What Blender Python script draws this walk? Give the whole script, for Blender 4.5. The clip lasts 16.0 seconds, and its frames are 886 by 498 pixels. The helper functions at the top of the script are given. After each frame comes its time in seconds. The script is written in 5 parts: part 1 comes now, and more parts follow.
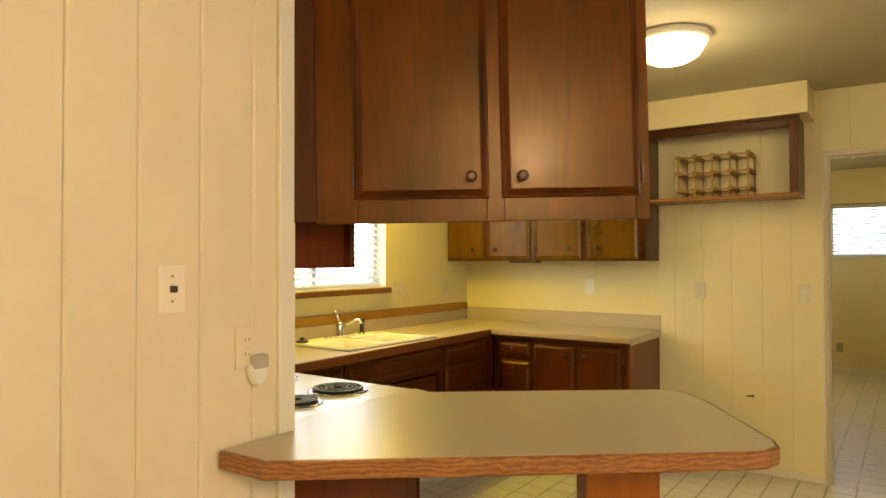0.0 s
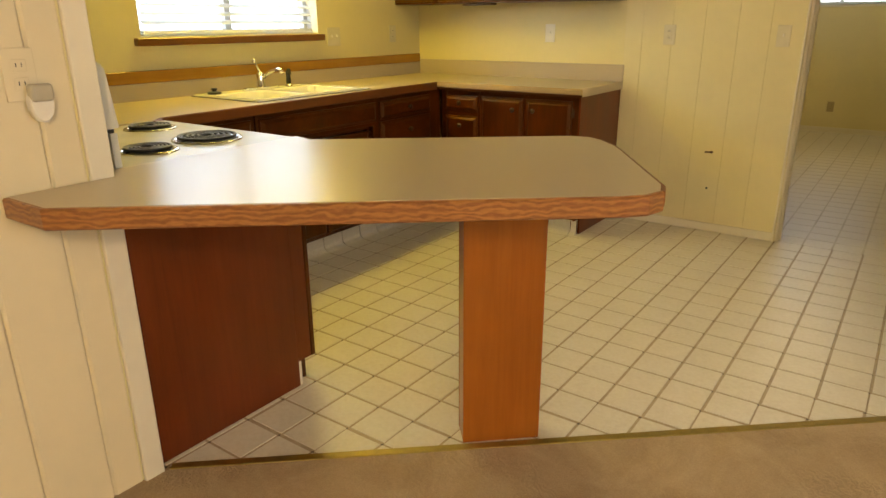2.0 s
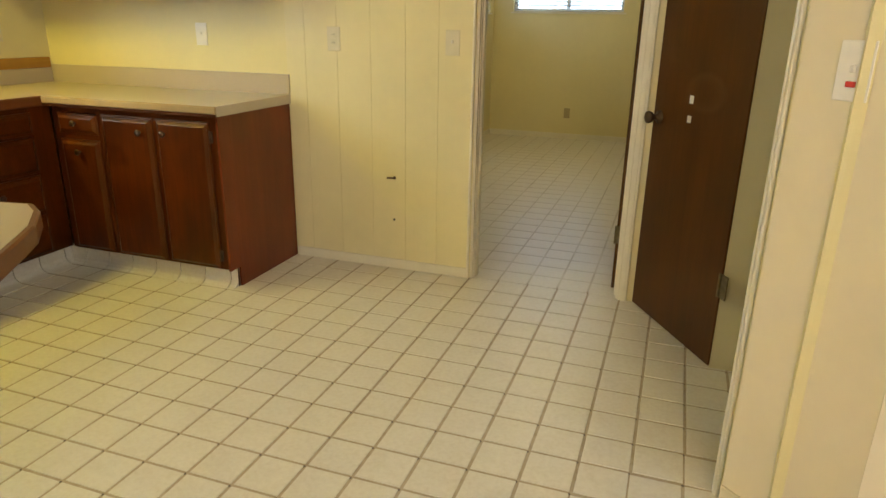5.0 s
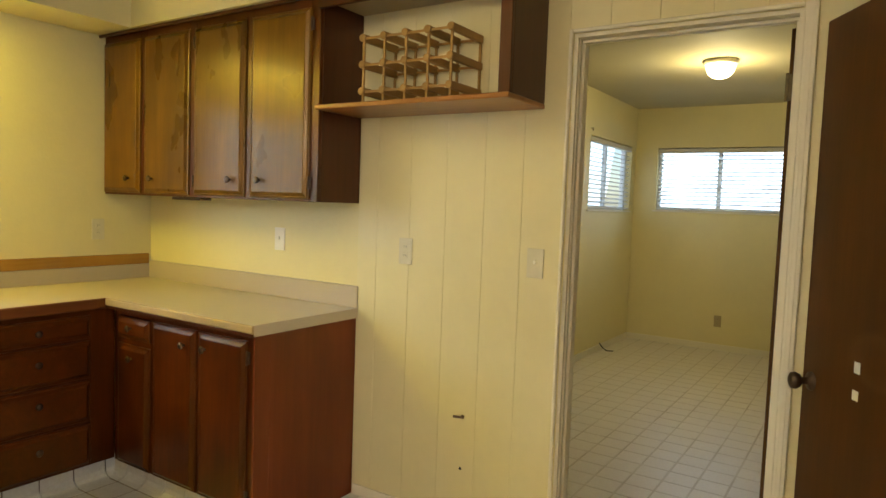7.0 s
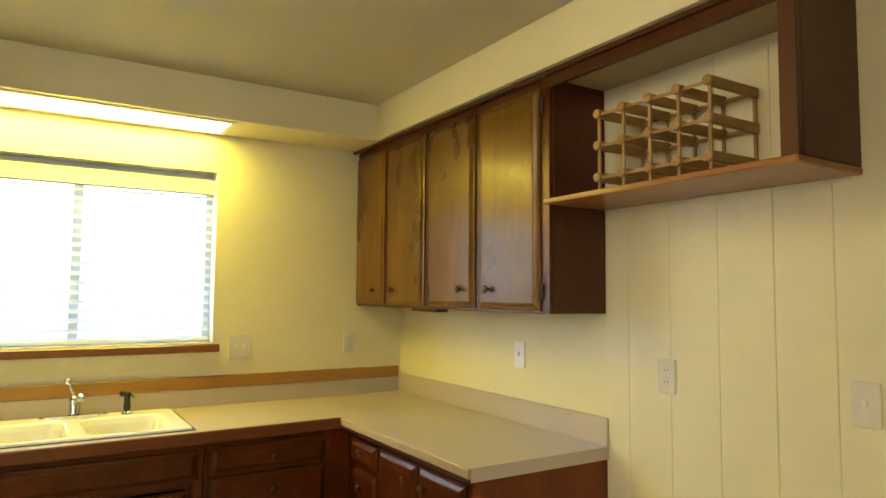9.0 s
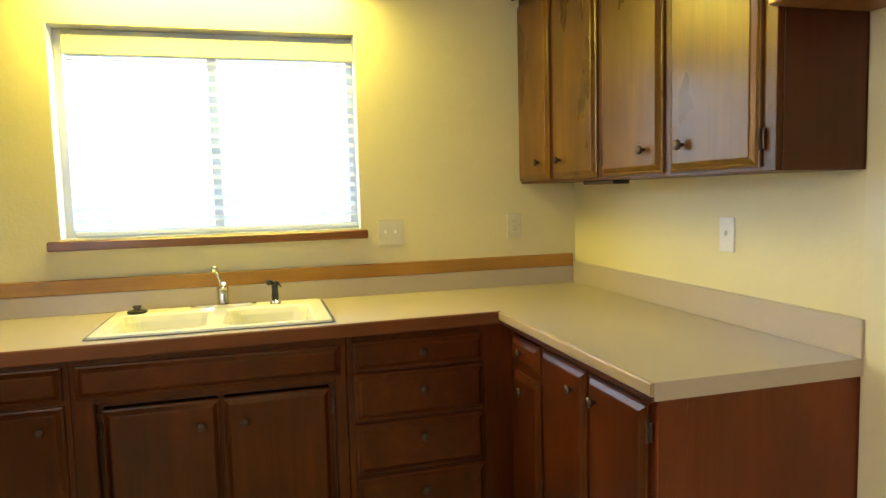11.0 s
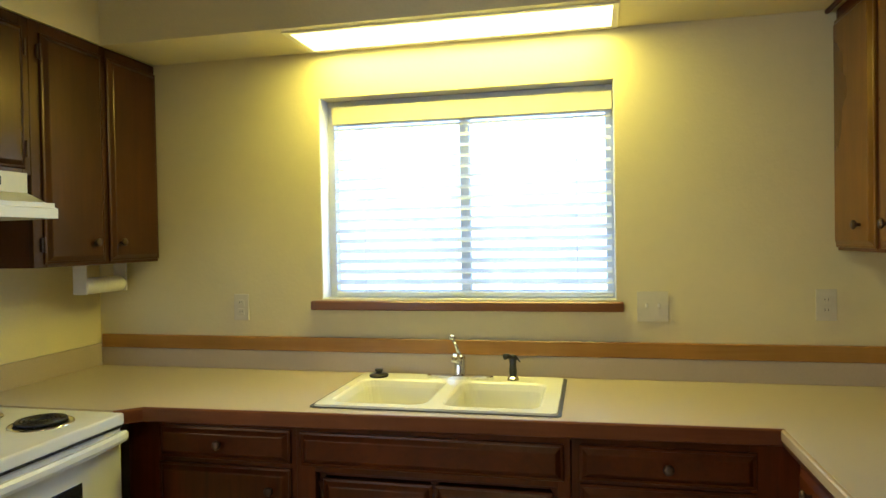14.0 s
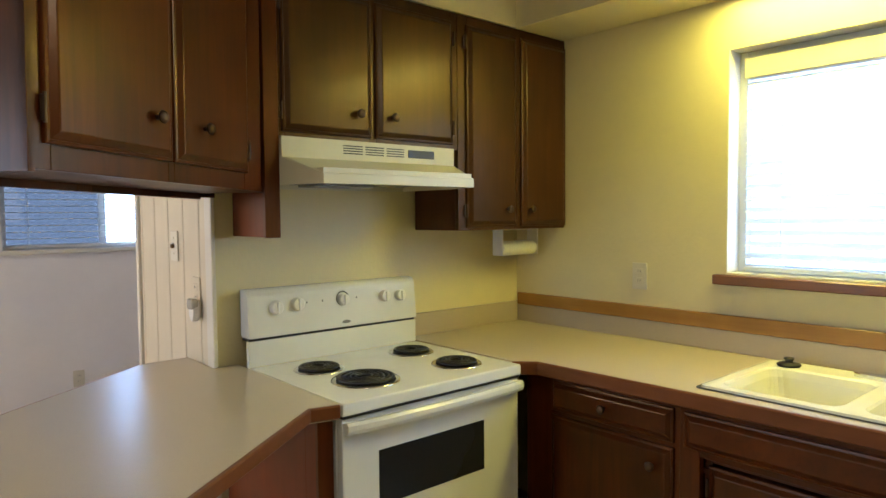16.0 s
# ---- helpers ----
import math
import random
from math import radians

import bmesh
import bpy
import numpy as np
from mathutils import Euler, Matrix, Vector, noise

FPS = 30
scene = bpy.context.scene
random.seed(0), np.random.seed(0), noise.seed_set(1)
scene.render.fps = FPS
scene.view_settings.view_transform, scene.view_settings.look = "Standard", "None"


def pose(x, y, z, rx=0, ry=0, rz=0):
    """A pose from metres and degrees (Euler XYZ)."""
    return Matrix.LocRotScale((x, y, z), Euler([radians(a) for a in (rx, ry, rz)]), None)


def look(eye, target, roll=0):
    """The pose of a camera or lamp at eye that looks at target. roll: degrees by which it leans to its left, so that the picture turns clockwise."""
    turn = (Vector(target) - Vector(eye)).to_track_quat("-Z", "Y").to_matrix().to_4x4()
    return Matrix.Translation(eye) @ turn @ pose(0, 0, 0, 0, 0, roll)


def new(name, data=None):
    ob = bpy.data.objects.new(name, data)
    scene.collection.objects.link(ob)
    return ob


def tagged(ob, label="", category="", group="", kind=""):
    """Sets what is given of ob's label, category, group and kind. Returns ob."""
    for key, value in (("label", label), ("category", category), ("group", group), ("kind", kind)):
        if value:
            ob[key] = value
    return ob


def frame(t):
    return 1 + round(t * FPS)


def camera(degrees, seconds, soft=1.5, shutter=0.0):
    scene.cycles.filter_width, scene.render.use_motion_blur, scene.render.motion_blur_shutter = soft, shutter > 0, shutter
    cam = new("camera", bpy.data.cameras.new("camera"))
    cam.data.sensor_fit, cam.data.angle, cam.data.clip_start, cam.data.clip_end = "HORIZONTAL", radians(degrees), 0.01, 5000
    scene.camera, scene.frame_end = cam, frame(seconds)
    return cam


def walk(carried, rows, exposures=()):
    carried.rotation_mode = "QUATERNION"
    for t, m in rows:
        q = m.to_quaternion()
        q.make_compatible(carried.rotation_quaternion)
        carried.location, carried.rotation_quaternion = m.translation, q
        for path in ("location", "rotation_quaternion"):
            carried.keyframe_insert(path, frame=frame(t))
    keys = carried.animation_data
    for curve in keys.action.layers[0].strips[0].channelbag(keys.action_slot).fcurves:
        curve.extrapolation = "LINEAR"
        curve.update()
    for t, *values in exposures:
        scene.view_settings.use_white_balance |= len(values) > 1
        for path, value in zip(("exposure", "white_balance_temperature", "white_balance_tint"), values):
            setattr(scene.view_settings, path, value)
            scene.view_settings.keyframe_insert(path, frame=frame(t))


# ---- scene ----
cam = camera(67.7, 16.0)
PATH = [
    (0, (-0.592, 0.761, 1.424), (-1.747, 2.393, 1.457), -0.1),
    (0.5, (-0.614, 0.897, 1.387), (-1.763, 2.529, 1.253), -1.7),
    (1, (-0.569, 1.018, 1.348), (-1.756, 2.602, 1.062), -0.4),
    (1.5, (-0.481, 1.122, 1.319), (-1.779, 2.577, 0.872), 0.7),
    (2, (-0.443, 1.26, 1.284), (-1.545, 2.799, 0.637), -0.4),
    (2.5, (-0.434, 1.441, 1.26), (-1.228, 3.109, 0.494), -1.1),
    (3, (-0.34, 1.601, 1.259), (-0.903, 3.338, 0.444), -0.6),
    (5.5, (-0.085, 2.621, 1.302), (-0.717, 4.421, 0.702), 1.1),
    (6, (-0.098, 2.835, 1.334), (-0.809, 4.633, 0.822), -0.6),
    (6.5, (-0.043, 3.019, 1.381), (-1.001, 4.755, 1.122), 1.7),
    (7, (-0.027, 3.156, 1.424), (-1.114, 4.83, 1.29), 2.1),
    (7.5, (-0.097, 3.319, 1.454), (-1.224, 4.97, 1.493), 1.3),
    (8, (-0.147, 3.446, 1.459), (-1.317, 5.065, 1.572), 0.9),
    (8.5, (-0.172, 3.587, 1.467), (-1.646, 4.925, 1.656), 2.7),
    (9, (-0.251, 3.685, 1.482), (-1.942, 4.743, 1.62), 0.5),
    (9.5, (-0.374, 3.776, 1.453), (-2.171, 4.652, 1.501), -0.3),
    (12, (-0.871, 4.214, 1.373), (-2.817, 4.396, 0.947), -0.4),
    (12.5, (-0.93, 4.3, 1.376), (-2.858, 4.184, 0.856), 1.0),
    (13, (-0.954, 4.388, 1.421), (-2.885, 4.018, 1.055), 0.4),
    (13.5, (-0.972, 4.42, 1.46), (-2.919, 4.019, 1.242), 0.0),
    (14, (-1.043, 4.394, 1.483), (-2.995, 3.959, 1.452), -1.0),
    (14.5, (-1.104, 4.377, 1.504), (-2.994, 3.724, 1.553), -2.8),
    (15, (-1.149, 4.42, 1.491), (-2.798, 3.289, 1.518), 0.3),
    (15.5, (-1.176, 4.481, 1.47), (-2.638, 3.119, 1.376), 1.2),
    (16, (-1.178, 4.493, 1.469), (-2.485, 2.983, 1.366), -0.5),
]
EXPOSURES = [(0, 0.0, 7900, 12), (2.0, -0.08, 7550, 12), (2.5, -0.05, 7400, 12), (3.0, -0.03, 7000, 10), (5.5, 0.22, 6350, 7), (6.5, 0.1, 6400, 7), (7.0, 0.12, 6400, 7), (8.5, 0.1, 6100, 8), (9.5, 0.12, 5700, 10), (12.5, 0.35, 5450, 13), (13.5, 0.4, 5150, 14), (14.0, -0.35, 5150, 14), (14.5, -1.3, 5000, 14), (15.0, -1.65, 4950, 14), (15.5, -0.78, 5050, 14), (16, -0.12, 5150, 15)]
walk(cam, [(t, look(eye, target, roll)) for t, eye, target, roll in PATH], EXPOSURES)

# ---- world, sun, large lights, exposure ----
def set_world():
    w = bpy.data.worlds.new("sky")
    scene.world = w
    w.use_nodes = True
    nt = w.node_tree
    bg = nt.nodes["Background"]
    sky = nt.nodes.new("ShaderNodeTexSky")
    sky.sky_type, sky.sun_disc = "NISHITA", False
    sky.sun_elevation, sky.sun_rotation = radians(48), radians(200)
    nt.links.new(sky.outputs[0], bg.inputs[0])
    bg.inputs[1].default_value = 0.15
    sun = bpy.data.lights.new("sun", "SUN")
    sun.energy, sun.angle, sun.color = 2.2, radians(0.6), (1.0, 0.95, 0.86)
    s = new("sun", sun)
    s.matrix_world = look((0, 0, 20), (-5.0, 13.5, 0))


set_world()


def area(name, m, sx, sy, watts, colour):
    d = bpy.data.lights.new(name, "AREA")
    d.shape, d.size, d.size_y, d.energy, d.color = "RECTANGLE", sx, sy, watts, colour
    o = new(name, d)
    o.matrix_world = m
    return o


DAY = (0.60, 0.76, 1.0)
YEL = (1.0, 0.79, 0.07)
WARM = (1.0, 0.74, 0.38)
area("daylight_area", look((-4.10, 3.86, 1.75), (0, 3.86, 1.4)), 1.9, 1.5, 48, DAY)
area("daylight_area", look((-1.42, 10.85, 1.88), (-1.42, 5, 1.5)), 1.9, 1.2, 22, DAY)
area("daylight_area", look((-2.62, 9.75, 1.88), (0, 9.75, 1.5)), 1.8, 1.2, 9, DAY)
area("daylight_area", look((-2.70, -1.35, 1.75), (-2.5, 4, 1.3)), 3.4, 1.8, 130, DAY)
# fill added at the east living wall, where no window is built
area("daylight_area", look((2.66, 1.6, 1.6), (-3, 0.6, 1.2)), 1.8, 1.2, 60, DAY)


def bulb(name, p, r, watts, colour):
    d = bpy.data.lights.new(name, "POINT")
    d.energy, d.color, d.shadow_soft_size = watts, colour, r
    o = new(name, d)
    o.location = p
    return o


bulb("kitchen_bulb", (-1.53, 3.99, 2.24), 0.12, 8.2, (1.0, 0.86, 0.60))
area("kitchen_dome", look((-1.53, 3.99, 2.355), (-1.53, 3.99, 0)), 0.3, 0.3, 1.0, (1.0, 0.86, 0.62))
bulb("back_bulb", (-1.05, 8.40, 2.30), 0.08, 21, (1.0, 0.80, 0.38))
# added fill for the living room side; its lamp is never in view
bulb("living_fill_bulb", (0.85, 0.10, 2.24), 0.14, 130, (1.0, 0.80, 0.54))
area("sink_tube", look((-3.59, 3.865, 2.285), (-3.59, 3.865, 0)), 0.22, 1.2, 25, YEL)


# ---- materials ----
def mat(name):
    m = bpy.data.materials.new(name)
    m.use_nodes = True
    return m, m.node_tree, m.node_tree.nodes["Principled BSDF"]


def node(nt, kind, **kw):
    n = nt.nodes.new(kind)
    for k, v in kw.items():
        if k.startswith("i_"):
            n.inputs[k[2:].replace("_", " ")].default_value = v
    return n


def ramp(nt, src, stops):
    r = nt.nodes.new("ShaderNodeValToRGB")
    el = r.color_ramp.elements
    el[0].position, el[0].color = stops[0][0], (*stops[0][1], 1)
    el[1].position, el[1].color = stops[-1][0], (*stops[-1][1], 1)
    for p, c in stops[1:-1]:
        e = el.new(p)
        e.color = (*c, 1)
    nt.links.new(src, r.inputs[0])
    return r.outputs[0]


def coords(nt, scale=(1, 1, 1), rnd=True):
    tc = nt.nodes.new("ShaderNodeTexCoord")
    mp = nt.nodes.new("ShaderNodeMapping")
    mp.inputs["Scale"].default_value = scale
    nt.links.new(tc.outputs["Object"], mp.inputs["Vector"])
    if rnd:
        oi = nt.nodes.new("ShaderNodeObjectInfo")
        ml = nt.nodes.new("ShaderNodeMath")
        ml.operation = "MULTIPLY"
        ml.inputs[1].default_value = 37.0
        nt.links.new(oi.outputs["Random"], ml.inputs[0])
        nt.links.new(ml.outputs[0], mp.inputs["Location"])
    return mp.outputs[0]


def noise_at(nt, vec, scale, detail=4, rough=0.55, dist=0.0):
    n = node(nt, "ShaderNodeTexNoise", i_Scale=scale, i_Detail=detail, i_Roughness=rough, i_Distortion=dist)
    nt.links.new(vec, n.inputs["Vector"])
    return n.outputs["Fac"]


def bump(nt, b, height, strength, distance=0.01):
    bp = node(nt, "ShaderNodeBump", i_Strength=strength, i_Distance=distance)
    nt.links.new(height, bp.inputs["Height"])
    nt.links.new(bp.outputs[0], b.inputs["Normal"])


def mix(nt, fac, a, b, mode="MIX"):
    m = nt.nodes.new("ShaderNodeMix")
    m.data_type, m.blend_type = "RGBA", mode
    for s, v in ((0, fac), (6, a), (7, b)):
        if isinstance(v, (float, int)):
            m.inputs[s].default_value = v
        elif isinstance(v, tuple):
            m.inputs[s].default_value = (*v, 1)
        else:
            nt.links.new(v, m.inputs[s])
    return m.outputs[2]


def mathn(nt, op, a, b=0.0, c=0.0):
    m = nt.nodes.new("ShaderNodeMath")
    m.operation = op
    for i, v in enumerate((a, b, c)):
        if isinstance(v, (float, int)):
            m.inputs[i].default_value = v
        else:
            nt.links.new(v, m.inputs[i])
    return m.outputs[0]


def paint(name, col, rough=0.5, tex=0.12, dirt=0.06, grain=90):
    m, nt, b = mat(name)
    v = coords(nt, rnd=False)
    big = noise_at(nt, v, 1.7, 5, 0.6)
    dark = tuple(c * (1 - 2.2 * dirt) for c in col)
    c = ramp(nt, big, [(0.3, dark), (0.62, col)])
    fine = noise_at(nt, v, 23, 4)
    c = mix(nt, 0.12, c, ramp(nt, fine, [(0.35, tuple(x * 0.86 for x in col)), (0.65, col)]))
    nt.links.new(c, b.inputs["Base Color"])
    r = ramp(nt, fine, [(0.3, (rough - 0.08,) * 3), (0.7, (rough + 0.08,) * 3)])
    nt.links.new(r, b.inputs["Roughness"])
    bump(nt, b, noise_at(nt, v, grain, 3), tex, 0.004)
    return m


def wood(name, light, dark, axis="z", rough=0.35, ring=9.0, strength=1.0, coat=0.55, blotch=0.5):
    m, nt, b = mat(name)
    s = {"x": (0.06, 1, 1), "y": (1, 0.06, 1), "z": (1, 1, 0.06)}[axis]
    v = coords(nt, s)
    g = noise_at(nt, v, ring * 2.2, 4, 0.55, 0.9)
    fine = noise_at(nt, v, 90, 3, 0.6)
    c1 = ramp(nt, g, [(0.3, dark), (0.7, light)])
    c2 = ramp(nt, fine, [(0.35, tuple(x * 0.7 for x in dark)), (0.6, light)])
    c = mix(nt, 0.22, c1, c2)
    mid = tuple((x + y) / 2 for x, y in zip(light, dark))
    c = mix(nt, 0.45, c, mid)
    blv = coords(nt, (1, 1, 0.55))
    bl = noise_at(nt, blv, 5.0, 3, 0.5)
    blr = ramp(nt, bl, [(0.22, (1 - blotch,) * 3), (0.50, (1 - 0.42 * blotch,) * 3), (0.78, (1.12, 1.12, 1.12))])
    c = mix(nt, 1.0, c, blr, "MULTIPLY")
    nt.links.new(c, b.inputs["Base Color"])
    nt.links.new(ramp(nt, bl, [(0.15, (rough - 0.04,) * 3), (0.85, (rough + 0.05,) * 3)]), b.inputs["Roughness"])
    b.inputs["Coat Weight"].default_value = coat
    b.inputs["Coat Roughness"].default_value = 0.17
    b.inputs["Specular IOR Level"].default_value = 0.42
    b.inputs["Specular Tint"].default_value = (1.0, 0.70, 0.36, 1)
    wavy = mathn(nt, "ADD", noise_at(nt, blv, 6.0, 1, 0.4), mathn(nt, "MULTIPLY", fine, 0.06 * strength))
    bump(nt, b, wavy, 0.08, 0.010)
    return m


def oak(name):
    m, nt, b = mat(name)
    v = coords(nt, (0.5, 0.5, 1), False)
    w = node(nt, "ShaderNodeTexWave", i_Scale=23.0, i_Distortion=9.0, i_Detail=2.5, i_Detail_Scale=1.4)
    w.wave_type, w.bands_direction = "BANDS", "Z"
    nt.links.new(v, w.inputs["Vector"])
    fine = noise_at(nt, coords(nt, (0.2, 0.2, 1), False), 240, 3)
    c = ramp(nt, w.outputs["Fac"], [(0.15, (0.18, 0.062, 0.012)), (0.55, (0.25, 0.097, 0.021)), (0.9, (0.34, 0.145, 0.034))])
    c = mix(nt, 0.25, c, ramp(nt, fine, [(0.35, (0.22, 0.07, 0.02)), (0.65, (0.5, 0.2, 0.07))]))
    nt.links.new(c, b.inputs["Base Color"])
    b.inputs["Roughness"].default_value = 0.38
    b.inputs["Coat Weight"].default_value = 0.2
    bump(nt, b, fine, 0.1, 0.001)
    return m


def plain(name, col, rough=0.4, metal=0.0, vary=0.08, scale=40, bmp=0.03):
    m, nt, b = mat(name)
    v = coords(nt)
    n = noise_at(nt, v, scale, 3)
    nt.links.new(ramp(nt, n, [(0.3, tuple(x * (1 - 2 * vary) for x in col)), (0.7, col)]), b.inputs["Base Color"])
    b.inputs["Metallic"].default_value = metal
    nt.links.new(ramp(nt, n, [(0.3, (rough,) * 3), (0.7, (min(1, rough * 1.3 + 0.02),) * 3)]), b.inputs["Roughness"])
    if bmp:
        bump(nt, b, noise_at(nt, v, scale * 4, 2), bmp, 0.002)
    return m


def glow(name, col, strength):
    m, nt, b = mat(name)
    b.inputs["Base Color"].default_value = (0.85, 0.83, 0.75, 1)
    b.inputs["Emission Color"].default_value = (*col, 1)
    b.inputs["Emission Strength"].default_value = strength
    b.inputs["Roughness"].default_value = 0.35
    return m


def laminate():
    m, nt, b = mat("beige_laminate")
    v = coords(nt, (1, 1, 1), False)
    g = noise_at(nt, v, 420, 2, 0.5)
    c = ramp(nt, g, [(0.30, (0.44, 0.36, 0.25)), (0.70, (0.49, 0.41, 0.295))])
    nt.links.new(c, b.inputs["Base Color"])
    b.inputs["Roughness"].default_value = 0.28
    b.inputs["IOR"].default_value = 1.6
    return m


TP = 0.1567
TX, TY = -1.9765, 4.0290


def vinyl_tile():
    m, nt, b = mat("cream_vinyl_tile")
    v = coords(nt, (1, 1, 1), True)
    f = noise_at(nt, v, 60, 4, 0.65)
    g = noise_at(nt, v, 7, 4)
    c = ramp(nt, f, [(0.3, (0.62, 0.57, 0.48)), (0.55, (0.69, 0.65, 0.57)), (0.75, (0.74, 0.70, 0.62))])
    c = mix(nt, 0.3, c, ramp(nt, g, [(0.3, (0.60, 0.54, 0.44)), (0.7, (0.72, 0.68, 0.60))]))
    nt.links.new(c, b.inputs["Base Color"])
    nt.links.new(ramp(nt, g, [(0.3, (0.33,) * 3), (0.7, (0.37,) * 3)]), b.inputs["Roughness"])
    bump(nt, b, noise_at(nt, v, 25, 3), 0.06, 0.003)
    return m


def vinyl_grout():
    m, nt, b = mat("brown_grey_vinyl_joint")
    tc = nt.nodes.new("ShaderNodeTexCoord")
    sp = nt.nodes.new("ShaderNodeSeparateXYZ")
    nt.links.new(tc.outputs["Object"], sp.inputs[0])
    ds = []
    for k, o in ((0, TX), (1, TY)):
        q = mathn(nt, "DIVIDE", mathn(nt, "SUBTRACT", sp.outputs[k], o), TP)
        fr = mathn(nt, "ABSOLUTE", mathn(nt, "SUBTRACT", q, mathn(nt, "ROUND", q)))
        ds.append(fr)
    near = mathn(nt, "LESS_THAN", mathn(nt, "ADD", ds[0], ds[1]), 0.04)
    v = coords(nt, (1, 1, 1), False)
    c = ramp(nt, noise_at(nt, v, 40, 4), [(0.3, (0.36, 0.28, 0.19)), (0.7, (0.47, 0.39, 0.28))])
    c = mix(nt, near, c, (0.10, 0.07, 0.05))
    nt.links.new(c, b.inputs["Base Color"])
    b.inputs["Roughness"].default_value = 0.5
    return m


def pale_joint():
    m, nt, b = mat("pale_worn_vinyl_joint")
    v = coords(nt, (1, 1, 1), False)
    c = ramp(nt, noise_at(nt, v, 3.0, 4), [(0.3, (0.42, 0.36, 0.26)), (0.65, (0.58, 0.53, 0.43))])
    nt.links.new(c, b.inputs["Base Color"])
    b.inputs["Roughness"].default_value = 0.35
    return m


def carpet():
    m, nt, b = mat("tan_carpet")
    v = coords(nt, (1, 1, 1), False)
    f = noise_at(nt, v, 230, 4, 0.7)
    g = noise_at(nt, v, 2.6, 6, 0.65, 1.2)
    w = node(nt, "ShaderNodeTexWave", i_Scale=17.0, i_Distortion=12.0, i_Detail=4.0, i_Detail_Scale=2.0)
    w.bands_direction = "DIAGONAL"
    nt.links.new(v, w.inputs["Vector"])
    patch = ramp(nt, noise_at(nt, v, 3.1, 3, 0.5, 0.8), [(0.46, (0, 0, 0)), (0.62, (1, 1, 1))])
    c = ramp(nt, f, [(0.3, (0.31, 0.21, 0.12)), (0.7, (0.51, 0.385, 0.245))])
    c = mix(nt, 0.45, c, ramp(nt, g, [(0.35, (0.27, 0.18, 0.095)), (0.62, (0.49, 0.375, 0.235))]))
    tracks = mathn(nt, "MULTIPLY", w.outputs["Fac"], patch)
    c = mix(nt, mathn(nt, "MULTIPLY", tracks, 0.25), c, (0.20, 0.135, 0.08))
    nt.links.new(c, b.inputs["Base Color"])
    b.inputs["Roughness"].default_value = 0.95
    h = mathn(nt, "ADD", mathn(nt, "MULTIPLY", f, 0.5), mathn(nt, "MULTIPLY", tracks, -0.45))
    bump(nt, b, h, 0.6, 0.010)
    return m


def glass():
    m, nt, b = mat("window_glass")
    b.inputs["Base Color"].default_value = (1, 1, 1, 1)
    b.inputs["Transmission Weight"].default_value = 1
    b.inputs["Roughness"].default_value = 0.0
    b.inputs["IOR"].default_value = 1.02
    return m


K_WALL = paint("cream_kitchen_wall", (0.72, 0.64, 0.345), 0.55, 0.25, 0.03, 70)
PANEL = paint("cream_panelling", (0.75, 0.66, 0.46), 0.55, 0.06, 0.04, 60)
KPANEL = paint("yellowed_cream_panelling", (0.73, 0.655, 0.39), 0.42, 0.06, 0.04, 60)
TRIM = paint("white_trim_paint", (0.76, 0.71, 0.58), 0.38, 0.05, 0.04, 80)
LIV = paint("white_living_wall", (0.84, 0.80, 0.75), 0.6, 0.2, 0.02, 70)
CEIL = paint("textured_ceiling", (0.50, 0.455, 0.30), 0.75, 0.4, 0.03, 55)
CHERRY = wood("cherry_cabinet", (0.140, 0.029, 0.0024), (0.034, 0.0060, 0.0007), "z", 0.32, coat=0.07, blotch=0.72)
CHERRY_H = wood("cherry_rail", (0.122, 0.026, 0.0022), (0.040, 0.0070, 0.0008), "x", 0.34, coat=0.07, blotch=0.55)
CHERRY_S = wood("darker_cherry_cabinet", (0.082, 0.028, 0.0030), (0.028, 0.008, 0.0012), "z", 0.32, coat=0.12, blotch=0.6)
DULLBRASS = plain("dull_brass", (0.24, 0.20, 0.12), 0.45, 0.8, 0.2, 60, 0.05)
# cherry with the yellow sheen of the wall cabinet doors in its base colour
CHERRY_OCHRE = wood("ochre_sheen_cherry", (0.205, 0.092, 0.005), (0.080, 0.030, 0.002), "z", 0.28, coat=0.12, blotch=0.6)
EDGE_F = wood("tan_worktop_edge", (0.44, 0.33, 0.17), (0.36, 0.25, 0.12), "x", 0.4, coat=0.2, blotch=0.15)
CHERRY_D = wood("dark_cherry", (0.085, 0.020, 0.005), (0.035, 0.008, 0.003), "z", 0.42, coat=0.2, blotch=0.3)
RED = wood("red_plywood_side", (0.19, 0.036, 0.009), (0.11, 0.019, 0.005), "z", 0.4, coat=0.25, blotch=0.3)
POST = wood("reddish_post", (0.40, 0.125, 0.017), (0.27, 0.070, 0.010), "z", 0.36, blotch=0.2)
SHELF = wood("oak_shelf", (0.38, 0.17, 0.050), (0.24, 0.09, 0.022), "x", 0.45, blotch=0.15)
STRIPW = wood("orange_wood_strip", (0.43, 0.225, 0.036), (0.29, 0.13, 0.020), "y", 0.42, blotch=0.2)
SILLW = wood("brown_sill", (0.22, 0.085, 0.026), (0.12, 0.042, 0.013), "y", 0.4, blotch=0.2)
PALE = wood("pale_pine", (0.43, 0.26, 0.085), (0.31, 0.17, 0.05), "y", 0.55, coat=0, blotch=0.15)
DOORW = wood("dark_walnut_door", (0.115, 0.045, 0.013), (0.042, 0.015, 0.005), "z", 0.4, ring=5, coat=0.15, blotch=0.5)
